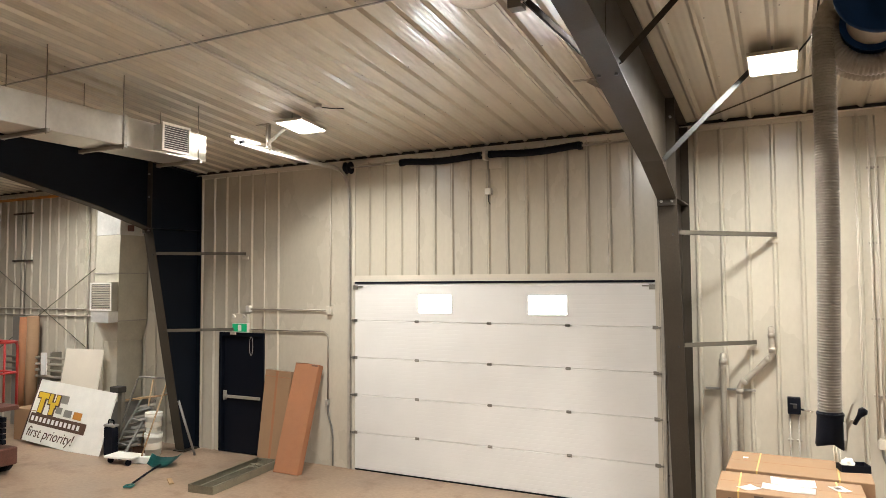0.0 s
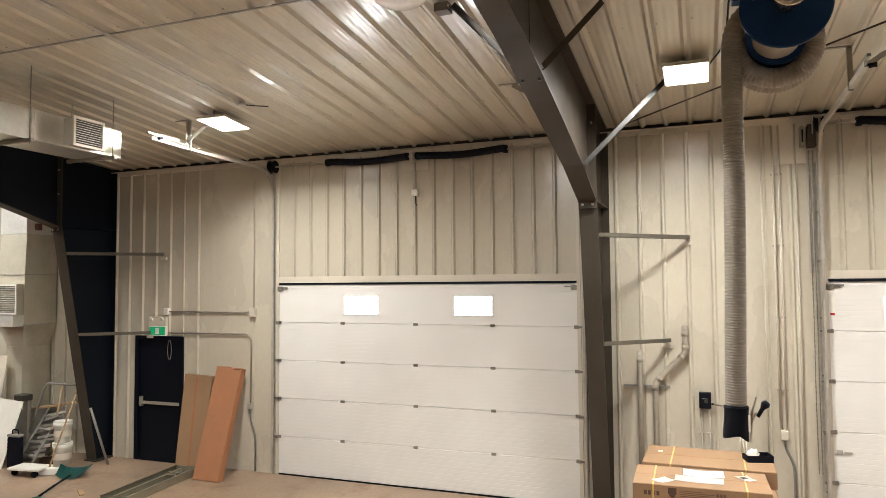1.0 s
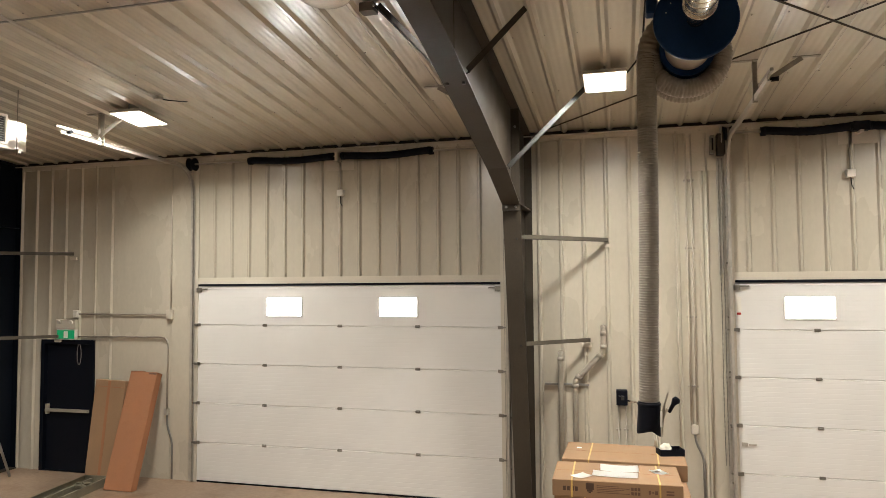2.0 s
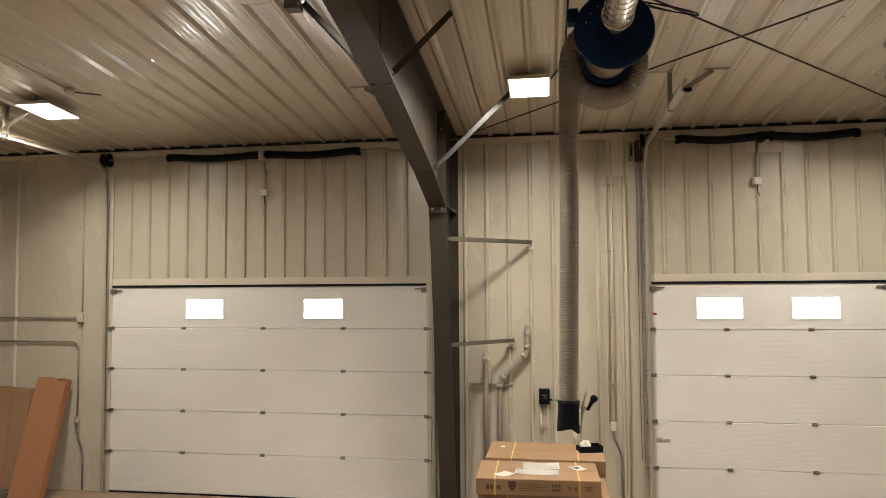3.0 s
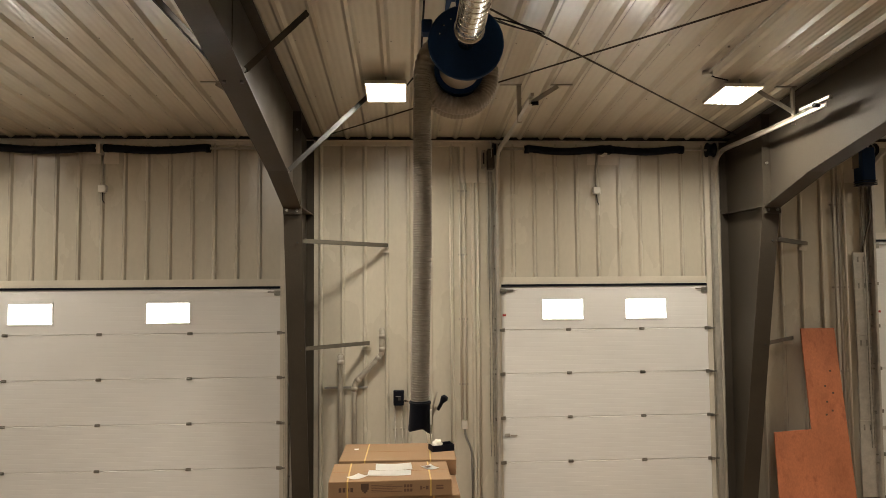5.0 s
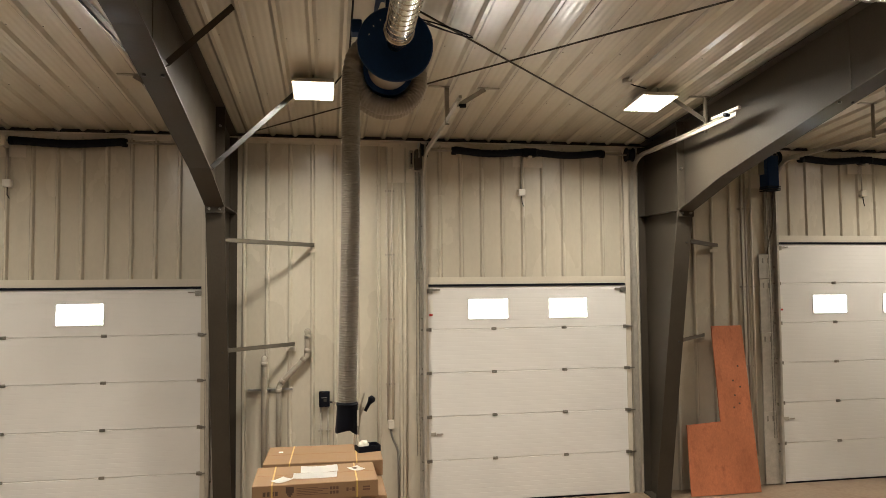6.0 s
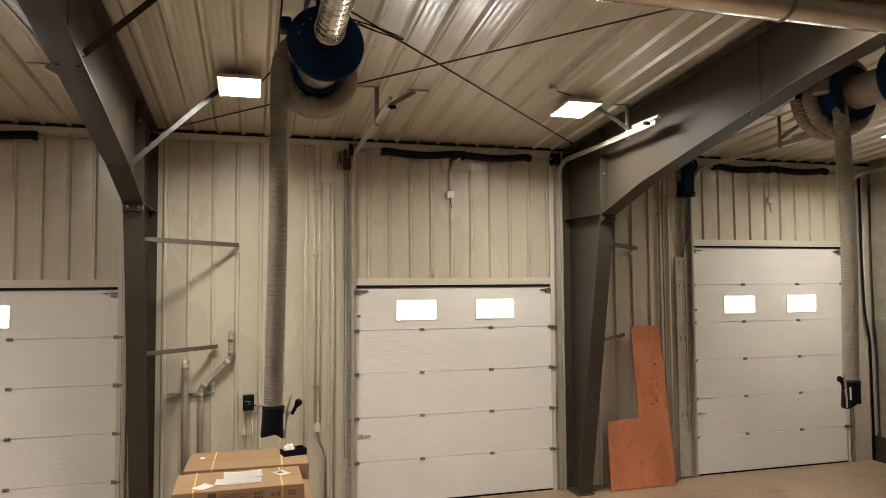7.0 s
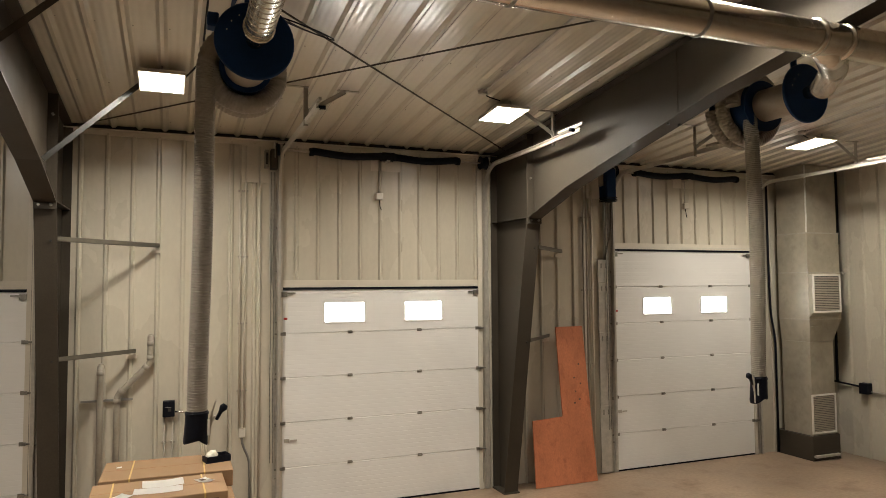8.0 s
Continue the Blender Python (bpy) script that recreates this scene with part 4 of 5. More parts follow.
for z in (2.45, 3.28, 3.98):
    bm = bmesh.new()
    box(bm, 10.71, 10.49, z - .010, 11.51, 10.4995, z + .010)
    box(bm, 10.71, 10.5, z - .010, 10.7195, YK, z + .010)
    part("seam", bm, M_GALV, f)
hb = bmesh.new()
hull(hb, [(10.60, 10.30, 2.60), (11.22, 10.30, 2.60), (11.22, 10.30, 3.22), (10.60, 10.30, 3.22)],
     [(10.725, 10.499, 2.50), (11.42, 10.499, 2.50), (11.42, 10.499, 3.26), (10.725, 10.499, 3.26)])
part("grille_boot", hb, M_PLENUM, f)
grille(f, 10.58, 11.24, 2.58, 3.24, 10.299, 20)
grille(f, 10.72, 11.30, .46, 1.14, 10.52, 20)
part("drain_rod", tb([(10.7, 10.45, 2.33), (11.75, 10.75, 2.33)], .008, 6), M_GALV, f)
part("brace_rod", tb([(11.5, 10.6, 3.28), (11.77, 10.6, 3.28)], .008, 6), M_GALV, f)
part("brace_ring", tb([(11.70, 10.585, 3.27), (11.70, 10.615, 3.27)], .03, 10), M_GALV, f)
# drain hose and flue beside the plenum
conduit(route([(10.60, WY - .06, ZT - .1), (10.60, WY - .06, 3.2), (10.60, WY - .08, 2.5), (10.68, WY - .09, 2.1), (10.68, WY - .09, .02)], .2), .02,
        "dark hose running down beside the furnace duct", M_BLACK, name="drain_hose")
fl = conduit([(11.64, 10.70, zc(10.7) - .02), (11.64, 10.70, 3.86)], .085, "dark flue pipe behind the furnace duct", M_BLACK, name="flue_pipe")
part("collar", tb([(11.64, 10.70, 3.86), (11.64, 10.70, 3.82), (11.64, 10.72, 3.76)], [.09, .09, .03], 14), M_BLACK, fl)
# no pipe here: a black tube draws the shadow gap under the flue
part("stub", tb([(11.64, 10.72, 3.78), (11.66, 10.75, 1.3)], .024, 8), M_BLACK, fl, "thin dark tube standing in for the shadow gap below the flue")
b = thing("electrical_box", (XR, 10.26, 1.2), "dark switch box with conduit on the end wall", "electrical box")
part("body", bx(XR - .14, 10.18, 1.13, XR - .0005, 10.34, 1.32, bev=.008), M_BLACK, b)
part("conduit", tb(route([(XR - .05, 10.34, 1.24), (XR - .05, 10.9, 1.28), (XR - .05, 11.15, 1.28)], .05), .018, 8), M_BLACK, b)
part("conduit_run", tb([(XR - .04, 10.2, 1.17), (XR - .04, 7.0, 1.17)], .013, 8), M_GALV, b)

# ================= walk-through door and exit sign =================
dr = thing("exit_door", (-8.64, WY, 0), "closed black steel walk-through door with a silver push bar", "door")
bm = bmesh.new()
for q in ((-9.17, 0, -9.10, 2.17), (-8.18, 0, -8.11, 2.17), (-9.10, 2.10, -8.18, 2.17)):
    box(bm, q[0], WY - .03, q[1], q[2], WY + .10, q[3])
part("door_frame", bm, M_MANDOOR, dr)
lf = part("door_leaf", bx(-9.095, WY + .03, .012, -8.185, WY + .075, 2.095, bev=.004), M_MANDOOR, dr)
bm = bmesh.new()
bar(bm, (-9.06, WY - .015, 1.0), (-8.19, WY - .015, 1.0), .045, .045)
part("push_bar", bm, M_CONDUIT, lf, "silver push bar")
part("push_bar_head", bx(-9.07, WY - .03, .93, -9.02, WY + .029, 1.10, bev=.006), M_CONDUIT, lf)
part("threshold", bx(-9.10, WY - .06, 0, -8.18, WY + .12, .012), M_CHROME, dr)
bm = bmesh.new()
tube(bm, [(-8.42 + .04 * math.sin(a), WY - .01, 1.93 + .17 * math.cos(a)) for a in [i / 16 * 2 * math.pi for i in range(17)]], .006, 6)
part("cable_loop", bm, M_GREYBOX, lf, "pale cable loop hanging on the door")
part("backing", bx(-9.13, WY + .10, 0, -8.15, WY + .14, 2.13), M_MANDOOR, dr)

sg = thing("exit_sign", (-8.65, WY, 2.16), "lit green running-exit sign below a grey emergency box", "exit sign")
part("body", bx(-8.84, WY - .075, 2.345, -8.45, WY - .0005, 2.51, bev=.008), M_TRIM, sg)
part("plate", bx(-8.83, WY - .065, 2.175, -8.46, WY - .0005, 2.343, bev=.004), M_WHITE, sg)
gp = part("green_panel", bx(-8.815, WY - .069, 2.19, -8.475, WY - .0655, 2.33), M_GREEN, sg)
bm = bmesh.new()
box(bm, -8.68, WY - .072, 2.205, -8.60, WY - .0695, 2.315)
part("white_mark", bm, M_WHITE, gp)
for s in (-1, 1):
    part("lamp_head", tb([(-8.645 + s * .12, WY - .10, 2.46), (-8.645 + s * .12, WY - .076, 2.47)], .035, 12), M_WHITE, sg)

# ================= loose things by the walk-through door =================
def leaning(name, foot, top, width, thick, m, label, category, group="", right=(1, 0, 0)):
    """A board or carton standing on foot (middle of its lower front edge) and leaning back to top."""
    foot, top, r = Vector(foot), Vector(top), Vector(right).normalized()
    up = (top - foot).normalized()
    r = (r - up * r.dot(up)).normalized()
    back = up.cross(r) * -1
    if back.y < 0:
        back = -back
    h = (top - foot).length
    ob = thing(name, foot, label, category, group)
    return ob, foot, up, r, back, h


def slab(foot, up, r, back, x0, x1, z0, z1, y0, y1, bev=0):
    bm = bmesh.new()
    box(bm, x0, y0, z0, x1, y1, z1, bev)
    m = Matrix((r, back, up)).transposed().to_4x4()
    m.translation = foot
    bm.transform(m)
    return bm


ob, ft, up, r, bk, h = leaning("carton", (-7.02, 10.545, .012), (-7.01, 11.10, 1.70), .5, .12, M_CARD2, "tall orange-brown cardboard carton leaning on the wall", "carton", "leaning cartons")
part("box", slab(ft, up, r, bk, -.245, .245, 0, h, 0, .13, .006), M_CARD2, ob)
part("flap", slab(ft, up, r, bk, -.245, .02, h + .001, h + .012, .0, .13), M_CARD2, ob)
part("end_label", slab(ft, up, r, bk, .10, .235, h - .035, h - .015, -.002, -.0004), M_PRINT, ob)
ob, ft, up, r, bk, h = leaning("carton", (-7.70, 10.97, .012), (-7.64, 11.12, 1.55), .5, .1, M_CARD, "tall brown cardboard carton leaning beside the door", "carton", "leaning cartons")
part("box", slab(ft, up, r, bk, -.29, .27, 0, h, 0, .11, .006), M_CARD, ob)
part("tape", slab(ft, up, r, bk, -.045, .005, .005, h - .01, -.003, -.0005), M_CARD2, ob)
part("tape_end", slab(ft, up, r, bk, -.28, .26, h - .11, h - .10, -.003, -.0005), M_CARD2, ob)

# open metal channel tray on the floor
tr = thing("metal_tray", (-7.6, 10.0, 0), "long open galvanised metal tray lying on the floor", "tray")
a0, a1 = Vector((-7.47, 9.21, 0)), Vector((-7.63, 10.86, 0))
dv = (a1 - a0).normalized()
sv = Vector((dv.y, -dv.x, 0))
L = (a1 - a0).length
M = Matrix((sv, dv, Vector((0, 0, 1)))).transposed().to_4x4()
M.translation = a0
for nm, q in (("base", (-.225, 0, .002, .225, L, .006)), ("side", (-.225, 0, .006, -.220, L, .115)), ("side", (.220, 0, .006, .225, L, .115)),
              ("rim", (-.225, .006, .1155, -.195, L, .1195)), ("rim", (.195, .006, .1155, .225, L, .1195)),
              ("end", (-.219, 0, .006, .219, .005, .115)), ("end", (-.219, L - .005, .006, .219, L, .115)),
              ("inner_rail", (-.10, .05, .006, -.06, L - .05, .085)), ("inner_rail", (.05, .05, .006, .09, L - .05, .055)), ("inner_rail", (.12, .3, .006, .15, L - .25, .04))):
    bm = bx(*q)
    bm.transform(M)
    part(nm, bm, M_TRAY, tr)
bm = bmesh.new()
for k in range(5):
    obox(bm, M @ pose(-.05 + .05 * k, L - .35 - .12 * (k % 2), .09, 10 * k, 8, 37 * k), .09, .06, .03)
part("scrap", bm, M_TRAY, tr, "small offcuts lying in the tray")

# snow shovel on the floor
sh = thing("shovel", (-9.0, 9.7, 0), "teal plastic snow shovel with a dark shaft lying on the floor", "shovel")
bm = bmesh.new()
n = 7
cv = []
c0, ax = Vector((-9.15, 9.92, .0)), Vector((.43, -.86, 0)).normalized()
sx = Vector((-ax.y, ax.x, 0))
for j in range(5):
    row = []
    for i in range(n):
        u = i / (n - 1) * 2 - 1
        q = c0 - ax * (.34 * j / 4) + sx * ((.20 + .06 * j / 4) * u)
        row.append((q.x, q.y, .012 + .09 * (j / 4) ** 1.7 + .07 * abs(u) ** 3))
    cv.append([bm.verts.new(p) for p in row])
for j in range(4):
    for i in range(n - 1):
        bm.faces.new((cv[j][i], cv[j][i + 1], cv[j + 1][i + 1], cv[j + 1][i]))
bmesh.ops.solidify(bm, geom=bm.faces[:], thickness=.006)
part("blade", bm, M_TEAL, sh)
part("shaft", tb([c0 + Vector((0, 0, .05)) - ax * .06, c0 + ax * .5 + Vector((0, 0, .045)), c0 + ax * 1.0 + Vector((0, 0, .03))], .016, 8), M_BLACK, sh)
e = c0 + ax * 1.0
part("grip", tb(route([e + Vector((0, 0, .03)), e + sx * .06 + ax * .03 + Vector((0, 0, .03)), e + sx * .06 + ax * .13 + Vector((0, 0, .03)), e - sx * .06 + ax * .13 + Vector((0, 0, .03)), e - sx * .06 + ax * .03 + Vector((0, 0, .03)), e + Vector((0, 0, .03))], .02), .014, 8), M_TEAL, sh)
bm = bmesh.new()
obox(bm, pose(-8.35, 9.45, .012, 0, 0, -35), .30, .07, .022, .004)
solid("wood_offcut", bm, M_WOOD, "small wood offcut lying on the concrete floor", "wood")

# ================= clutter by the first frame =================
# printed sign board
ob, ft, up, r, bk, h = leaning("sign_board", (-11.90, 10.02, .012), (-11.83, 10.36, 1.13), 2.2, .02, M_WHITE, "white shop sign board, yellow and brown print, leaning", "sign",
                               right=(1, 0, 0))
part("board", slab(ft, up, r, bk, -1.14, 1.12, 0, h, 0, .012), M_WHITE, ob)
part("dark_edge", slab(ft, up, r, bk, -1.185, -1.141, 0, h, 0, .014), M_PRINT, ob)
part("name_band", slab(ft, up, r, bk, -1.11, .56, .33, .53, -.003, -.0006), M_BROWN, ob, "brown band with pale lettering")
for k in range(12):
    part("band_mark", slab(ft, up, r, bk, -1.06 + k * .125, -.985 + k * .125, .385, .475, -.005, -.0034), M_PAPER, ob)
for a, b, e, f_ in ((-1.06, -.74, .83, .93), (-.95, -.83, .55, .83), (-.71, -.61, .74, .93), (-.50, -.40, .74, .93), (-.63, -.48, .68, .78), (-.61, -.50, .55, .68)):
    part("letter_shadow", slab(ft, up, r, bk, a - .025, b + .045, e - .025, f_ + .012, -.0025, -.0006), M_PRINT, ob)
    part("yellow_shape", slab(ft, up, r, bk, a, b, e, f_, -.006, -.003), M_YELLOW, ob, "yellow letter shape")
part("grey_block", slab(ft, up, r, bk, -.36, -.14, .80, .95, -.006, -.003), M_GREYBOX, ob)
part("grey_block", slab(ft, up, r, bk, -.42, -.24, .60, .72, -.006, -.003), M_GREYBOX, ob)
part("grey_block", slab(ft, up, r, bk, -.16, .06, .57, .70, -.006, -.003), M_GREYBOX, ob)
part("orange_block", slab(ft, up, r, bk, .12, .36, .565, .70, -.006, -.003), M_ORANGE, ob)


def lettering(text, size, m, material, parent, depth=.001):
    cu = bpy.data.curves.new("lettering", "FONT")
    cu.body, cu.size, cu.extrude, cu.shear = text, size, depth, .25
    tmp = bpy.data.objects.new("lettering_tmp", cu)
    scene.collection.objects.link(tmp)
    bpy.context.view_layer.update()
    me = bpy.data.meshes.new_from_object(tmp.evaluated_get(bpy.context.evaluated_depsgraph_get()))
    bpy.data.objects.remove(tmp)
    bm = bmesh.new()
    bm.from_mesh(me)
    bpy.data.meshes.remove(me)
    bm.transform(m)
    return part("lettering", bm, material, parent)


m = Matrix((r, up, -bk)).transposed().to_4x4()
m.translation = ft + r * -1.08 + up * .10 - bk * .003
lettering("first priority!", .27, m, M_PRINT, ob)

# blank panel behind it
ob, ft, up, r, bk, h = leaning("wall_panel", (-11.95, 10.28, .012), (-11.98, 10.60, 1.80), 1.2, .012, M_BOARD, "blank off-white board leaning behind the sign", "board")
part("board", slab(ft, up, r, bk, -.58, .52, 0, h, 0, .012, .002), M_BOARD, ob)

# folded step ladder, metal offcuts and a dark case behind the pails
ld = thing("stepladder", (-10.45, 10.3, 0), "folded grey stepladder leaning by the column", "ladder")
for x in (-10.70, -10.36):
    part("rail", made(bar, (x, 10.20, .01), (x + .10, 10.78, .92), .05, .022), M_GREYBOX, ld)
for k in range(4):
    z, y = .16 + .20 * k, 10.20 + (.15 + .20 * k) * .63
    part("step", bx(-10.69 + .02 * k, y, z, -10.33 + .02 * k, y + .08, z + .022), M_GREYBOX, ld)
rng = random.Random(7)
for k in range(9):
    st = thing("metal_offcut", (-10.5, 10.3, .5), "dull steel strip offcut in the pile by the column", "offcut", "steel offcuts")
    z0 = .05 + .085 * k
    a0 = Vector((-10.72 + .12 * rng.random(), 10.40 + .04 * k + .05 * rng.random(), z0))
    a1 = Vector((-10.22 + .18 * rng.random(), 10.30 + .04 * k + .06 * rng.random(), z0 + .10 + .10 * rng.random()))
    bm = bmesh.new()
    angle_bar(bm, a0, a1, .045, .006, (0, .3, 1))
    part("strip", bm, (M_STRUT, M_GREYBOX, M_GALV)[k % 3], st)
cs = thing("tool_case", (-10.59, 10.12, 0), "dark tool case standing behind the sign", "case")
part("body", bx(-10.72, 10.06, 0, -10.46, 10.18, .52, bev=.02), M_BLACK, cs)
part("lid", bx(-10.725, 10.055, .522, -10.455, 10.185, .57, bev=.015), M_GREYBOX, cs)
part("handle", tb(route([(-10.66, 10.12, .57), (-10.66, 10.12, .64), (-10.52, 10.12, .64), (-10.52, 10.12, .57)], .03), .012, 8), M_BLACK, cs)
bk_ = thing("machine_stand", (-10.86, 10.46, 0), "grey steel machine stand with a dark top", "stand")
part("post", bx(-10.95, 10.52, .012, -10.83, 10.60, 1.05, bev=.008), M_STRUT, bk_)
part("head", bx(-11.05, 10.42, 1.052, -10.80, 10.60, 1.16, bev=.012), M_FILTER, bk_)
for k in range(2):
    pk = thing("plank", (-10.4, 10.5, .8), "narrow wooden plank lying on the pile", "plank", "planks")
    part("board", made(bar, (-10.95 + .12 * k, 10.62, .86 + .05 * k), (-9.98 + .1 * k, 10.74, 1.02 + .03 * k), .06, .018), M_WOOD, pk)


def bucket(x, y, r0, h, z0, label):
    b = thing("bucket", (x, y, z0), label, "bucket", "buckets")
    bm = bmesh.new()
    tube(bm, [(x, y, z0), (x, y, z0 + h * .8), (x, y, z0 + h * .82), (x, y, z0 + h)], [r0 * .88, r0, r0 * 1.06, r0 * 1.06], 20)
    part("pail", bm, M_WHITE, b)
    part("lid", tb([(x, y, z0 + h), (x, y, z0 + h + .02)], [r0 * 1.08, r0 * 1.05], 20), M_WHITE, b)
    part("label_band", tb([(x, y, z0 + h * .3), (x, y, z0 + h * .6)], r0 * .985, 20, False), M_BOARD, b)
    return b


bucket(-10.02, 10.55, .15, .37, 0, "white plastic pail standing on the floor")
bucket(-10.02, 10.55, .14, .34, .392, "white plastic pail stacked on another pail")
dl = thing("dolly", (-9.95, 9.85, 0), "low white flat dolly on the floor", "dolly")
bm = bmesh.new()
obox(bm, pose(-9.98, 9.92, .12, 0, 0, 8), .58, .34, .04, .01)
part("deck", bm, M_WHITE, dl)
for dx, dy in ((-.22, -.10), (.22, -.10), (-.22, .10), (.22, .10)):
    part("wheel", tb([(-9.98 + dx - .02, 9.92 + dy, .05), (-9.98 + dx + .02, 9.92 + dy, .05)], .05, 12), M_BLACK, dl)
br = thing("broom", (-9.62, 10.1, 0), "push broom leaning by the column", "broom")
bm = bmesh.new()
obox(bm, pose(-9.68, 10.02, .06, 0, 0, 15), .40, .08, .12, .01)
part("head", bm, M_PAPER, br)
part("stick", tb([(-9.68, 10.02, .12), (-10.0, 10.95, 1.55)], .014, 8), M_WOOD, br)
po = thing("pole", (-9.45, 10.6, 0), "grey steel pole leaning against the frame", "pole")
part("bar", tb([(-9.26, 10.80, .01), (-9.48, 10.62, .98)], .02, 8), M_GREYBOX, po)
po = thing("pallet_jack_handle", (-10.6, 10.7, 0), "bent steel tube handle standing behind the pails", "handle")
part("tube", tb(route([(-11.0, 10.5, .02), (-10.55, 10.65, 1.35), (-9.95, 10.75, 1.33)], .08), .018, 8), M_GREYBOX, po)
po = thing("broom", (-10.3, 10.7, 0), "brown broom handle standing behind the pails", "broom")
part("stick", tb([(-10.35, 10.55, .01), (-10.25, 10.72, 1.3)], .016, 8), M_WOOD, po)
part("head", bx(-10.5, 10.5, 0, -10.2, 10.58, .12), M_BROWN, po)

# cardboard rolls, pipes and wall braces in the west bay
for x, m, rr, h in ((-14.62, M_CARD2, .11, 2.36), (-14.33, M_CARD, .12, 2.38), (-14.85, M_GREYBOX, .16, 2.36)):
    t = thing("cardboard_roll" if m is not M_GREYBOX else "grey_panel", (x, 10.95, 0), "tall cardboard tube standing against the wall" if m is not M_GREYBOX else "grey steel panel standing against the wall",
              "roll" if m is not M_GREYBOX else "panel")
    part("tube", tb([(x, 11.0, 0), (x, 11.05, h)], rr, 18) if m is not M_GREYBOX else bx(x - .3, 11.1, 0, x + .14, 11.2, h), m, t)
    if m is not M_GREYBOX:
        part("end_cap", tb([(x, 11.05, h), (x, 11.05, h + .004)], rr * .85, 18), M_WOOD, t)
rk = thing("pipe_rack", (-13.6, 11.1, 1.3), "stack of bright steel pipes on wall brackets", "pipe rack")
for k in range(4):
    part("pipe", tb([(-15.4, 11.05, 1.10 + .13 * k), (-12.5, 11.05, 1.12 + .13 * k)], .028, 10), M_CONDUIT, rk)
for x in (-14.9, -13.75, -12.7):
    part("bracket", bx(x - .02, 11.07, 1.0, x + .02, WY - .0005, 1.62), M_STRUT, rk)
part("rag", bx(-13.95, 10.98, 1.15, -13.78, 11.01, 1.62, bev=.008), M_PAPER, rk, "white rag hung over the pipes")
t = thing("carton", (-13.2, 10.4, 0), "open brown cardboard carton on the floor", "carton")
part("box", bx(-13.55, 10.2, 0, -12.85, 10.75, .62, bev=.008), M_CARD, t)
for (xa_, za_), (xb_, zb_) in (((-16.6, 3.75), (-12.88, 1.75)), ((-15.9, 1.6), (-12.54, 3.43))):
    r_ = thing("wall_brace_rod", (xa_, WY - .06, za_), "steel cross-bracing rod on the wall", "rod", "wall brace rods")
    part("rod", tb([(xa_, WY - .06, za_), (xb_, WY - .06, zb_)], .009, 8), M_ARM, r_)
for z in (2.52, 2.38):
    conduit([(-19.0, YC, z), (-12.2 if z < 2.5 else -12.6, YC, z + .02)], .016, "long horizontal conduit on the wall", clips=[(x, 0, z) for x in (-15.5, -15, -14.5, -14, -13.5, -13)])
for x in (-15.15, -15.02):
    conduit([(x, YC, 5.0), (x, YC, 2.4)], .016, "vertical conduit on the wall", M_STRUT)
conduit([(-12.85, YC, 4.9), (-12.85, YC, 1.7)], .014, "grey vertical conduit beside the furnace duct")
for z in (3.60, 4.66):
    bm = bmesh.new()
    bar(bm, (-15.45, WY - .05, z), (-14.75, WY - .05, z), .03, .04)
    solid("strut_channel", bm, M_FRAME, "short dark strut across the wall conduits", "strut")
conduit([(-19, WY - .062, 4.99), (-13.9, WY - .062, 4.99)], .03, "orange gas pipe along the wall top", M_ORANGE, name="gas_pipe")

# scissor lift in the west bay
sl = thing("scissor_lift", (-12.22, 8.3, 0), "parked scissor lift with a red guard rail", "scissor lift")
part("chassis", bx(-13.62, 7.95, .14, -11.17, 8.75, .42, bev=.02), M_RUST, sl)
for x, y in ((-11.47, 8.02), (-11.47, 8.68), (-13.22, 8.02), (-13.22, 8.68)):
    w_ = part("wheel", tb([(x, y - .07, .2), (x, y + .07, .2)], .2, 22), M_BLACK, sl)
    part("hub", tb([(x, y - .08, .2), (x, y + .08, .2)], .10, 16), M_GREYBOX, w_)
for k in range(5):
    z = .52 + .09 * k
    part("scissor_arm", made(bar, (-13.52, 8.15, z), (-11.22, 8.15, z + .05), .06, .07), M_RUST, sl)
    part("scissor_arm", made(bar, (-13.52, 8.55, z + .05), (-11.22, 8.55, z), .06, .07), M_BLACK, sl)
part("platform", bx(-13.62, 7.95, 1.02, -11.17, 8.75, 1.09, bev=.01), M_RUST, sl)
for y in (7.97, 8.73):
    part("rail", tb(route([(-11.22, y, 1.10), (-11.22, y, 2.12), (-13.57, y, 2.12), (-13.57, y, 1.1)], .12), .022, 10), M_RED, sl)
    part("mid_rail", tb([(-11.22, y, 1.62), (-13.57, y, 1.62)], .018, 8), M_RED, sl)
    for x in (-11.57, -12.22, -12.92):
        part("post", tb([(x, y, 1.1), (x, y, 2.12)], .018, 8), M_RED, sl)
part("end_rail", tb([(-11.22, 7.97, 1.62), (-11.22, 8.73, 1.62)], .018, 8), M_RED, sl)
part("top_rail", tb([(-11.22, 7.97, 2.12), (-11.22, 8.73, 2.12)], .02, 8), M_RED, sl)

sl.location.x += .12

# ================= cartons on a pallet =================
pl = thing("pallet", (.25, 9.3, 0), "wooden pallet under the stacked cartons", "pallet")
for k in range(6):
    part("deck_board", bx(-.45, 8.62 + k * .25, .11, .98, 8.74 + k * .25, .13), M_WOOD, pl)
for x in (-.42, .22, .87):
    part("runner", bx(x, 8.62, 0, x + .09, 9.99, .109), M_WOOD, pl)


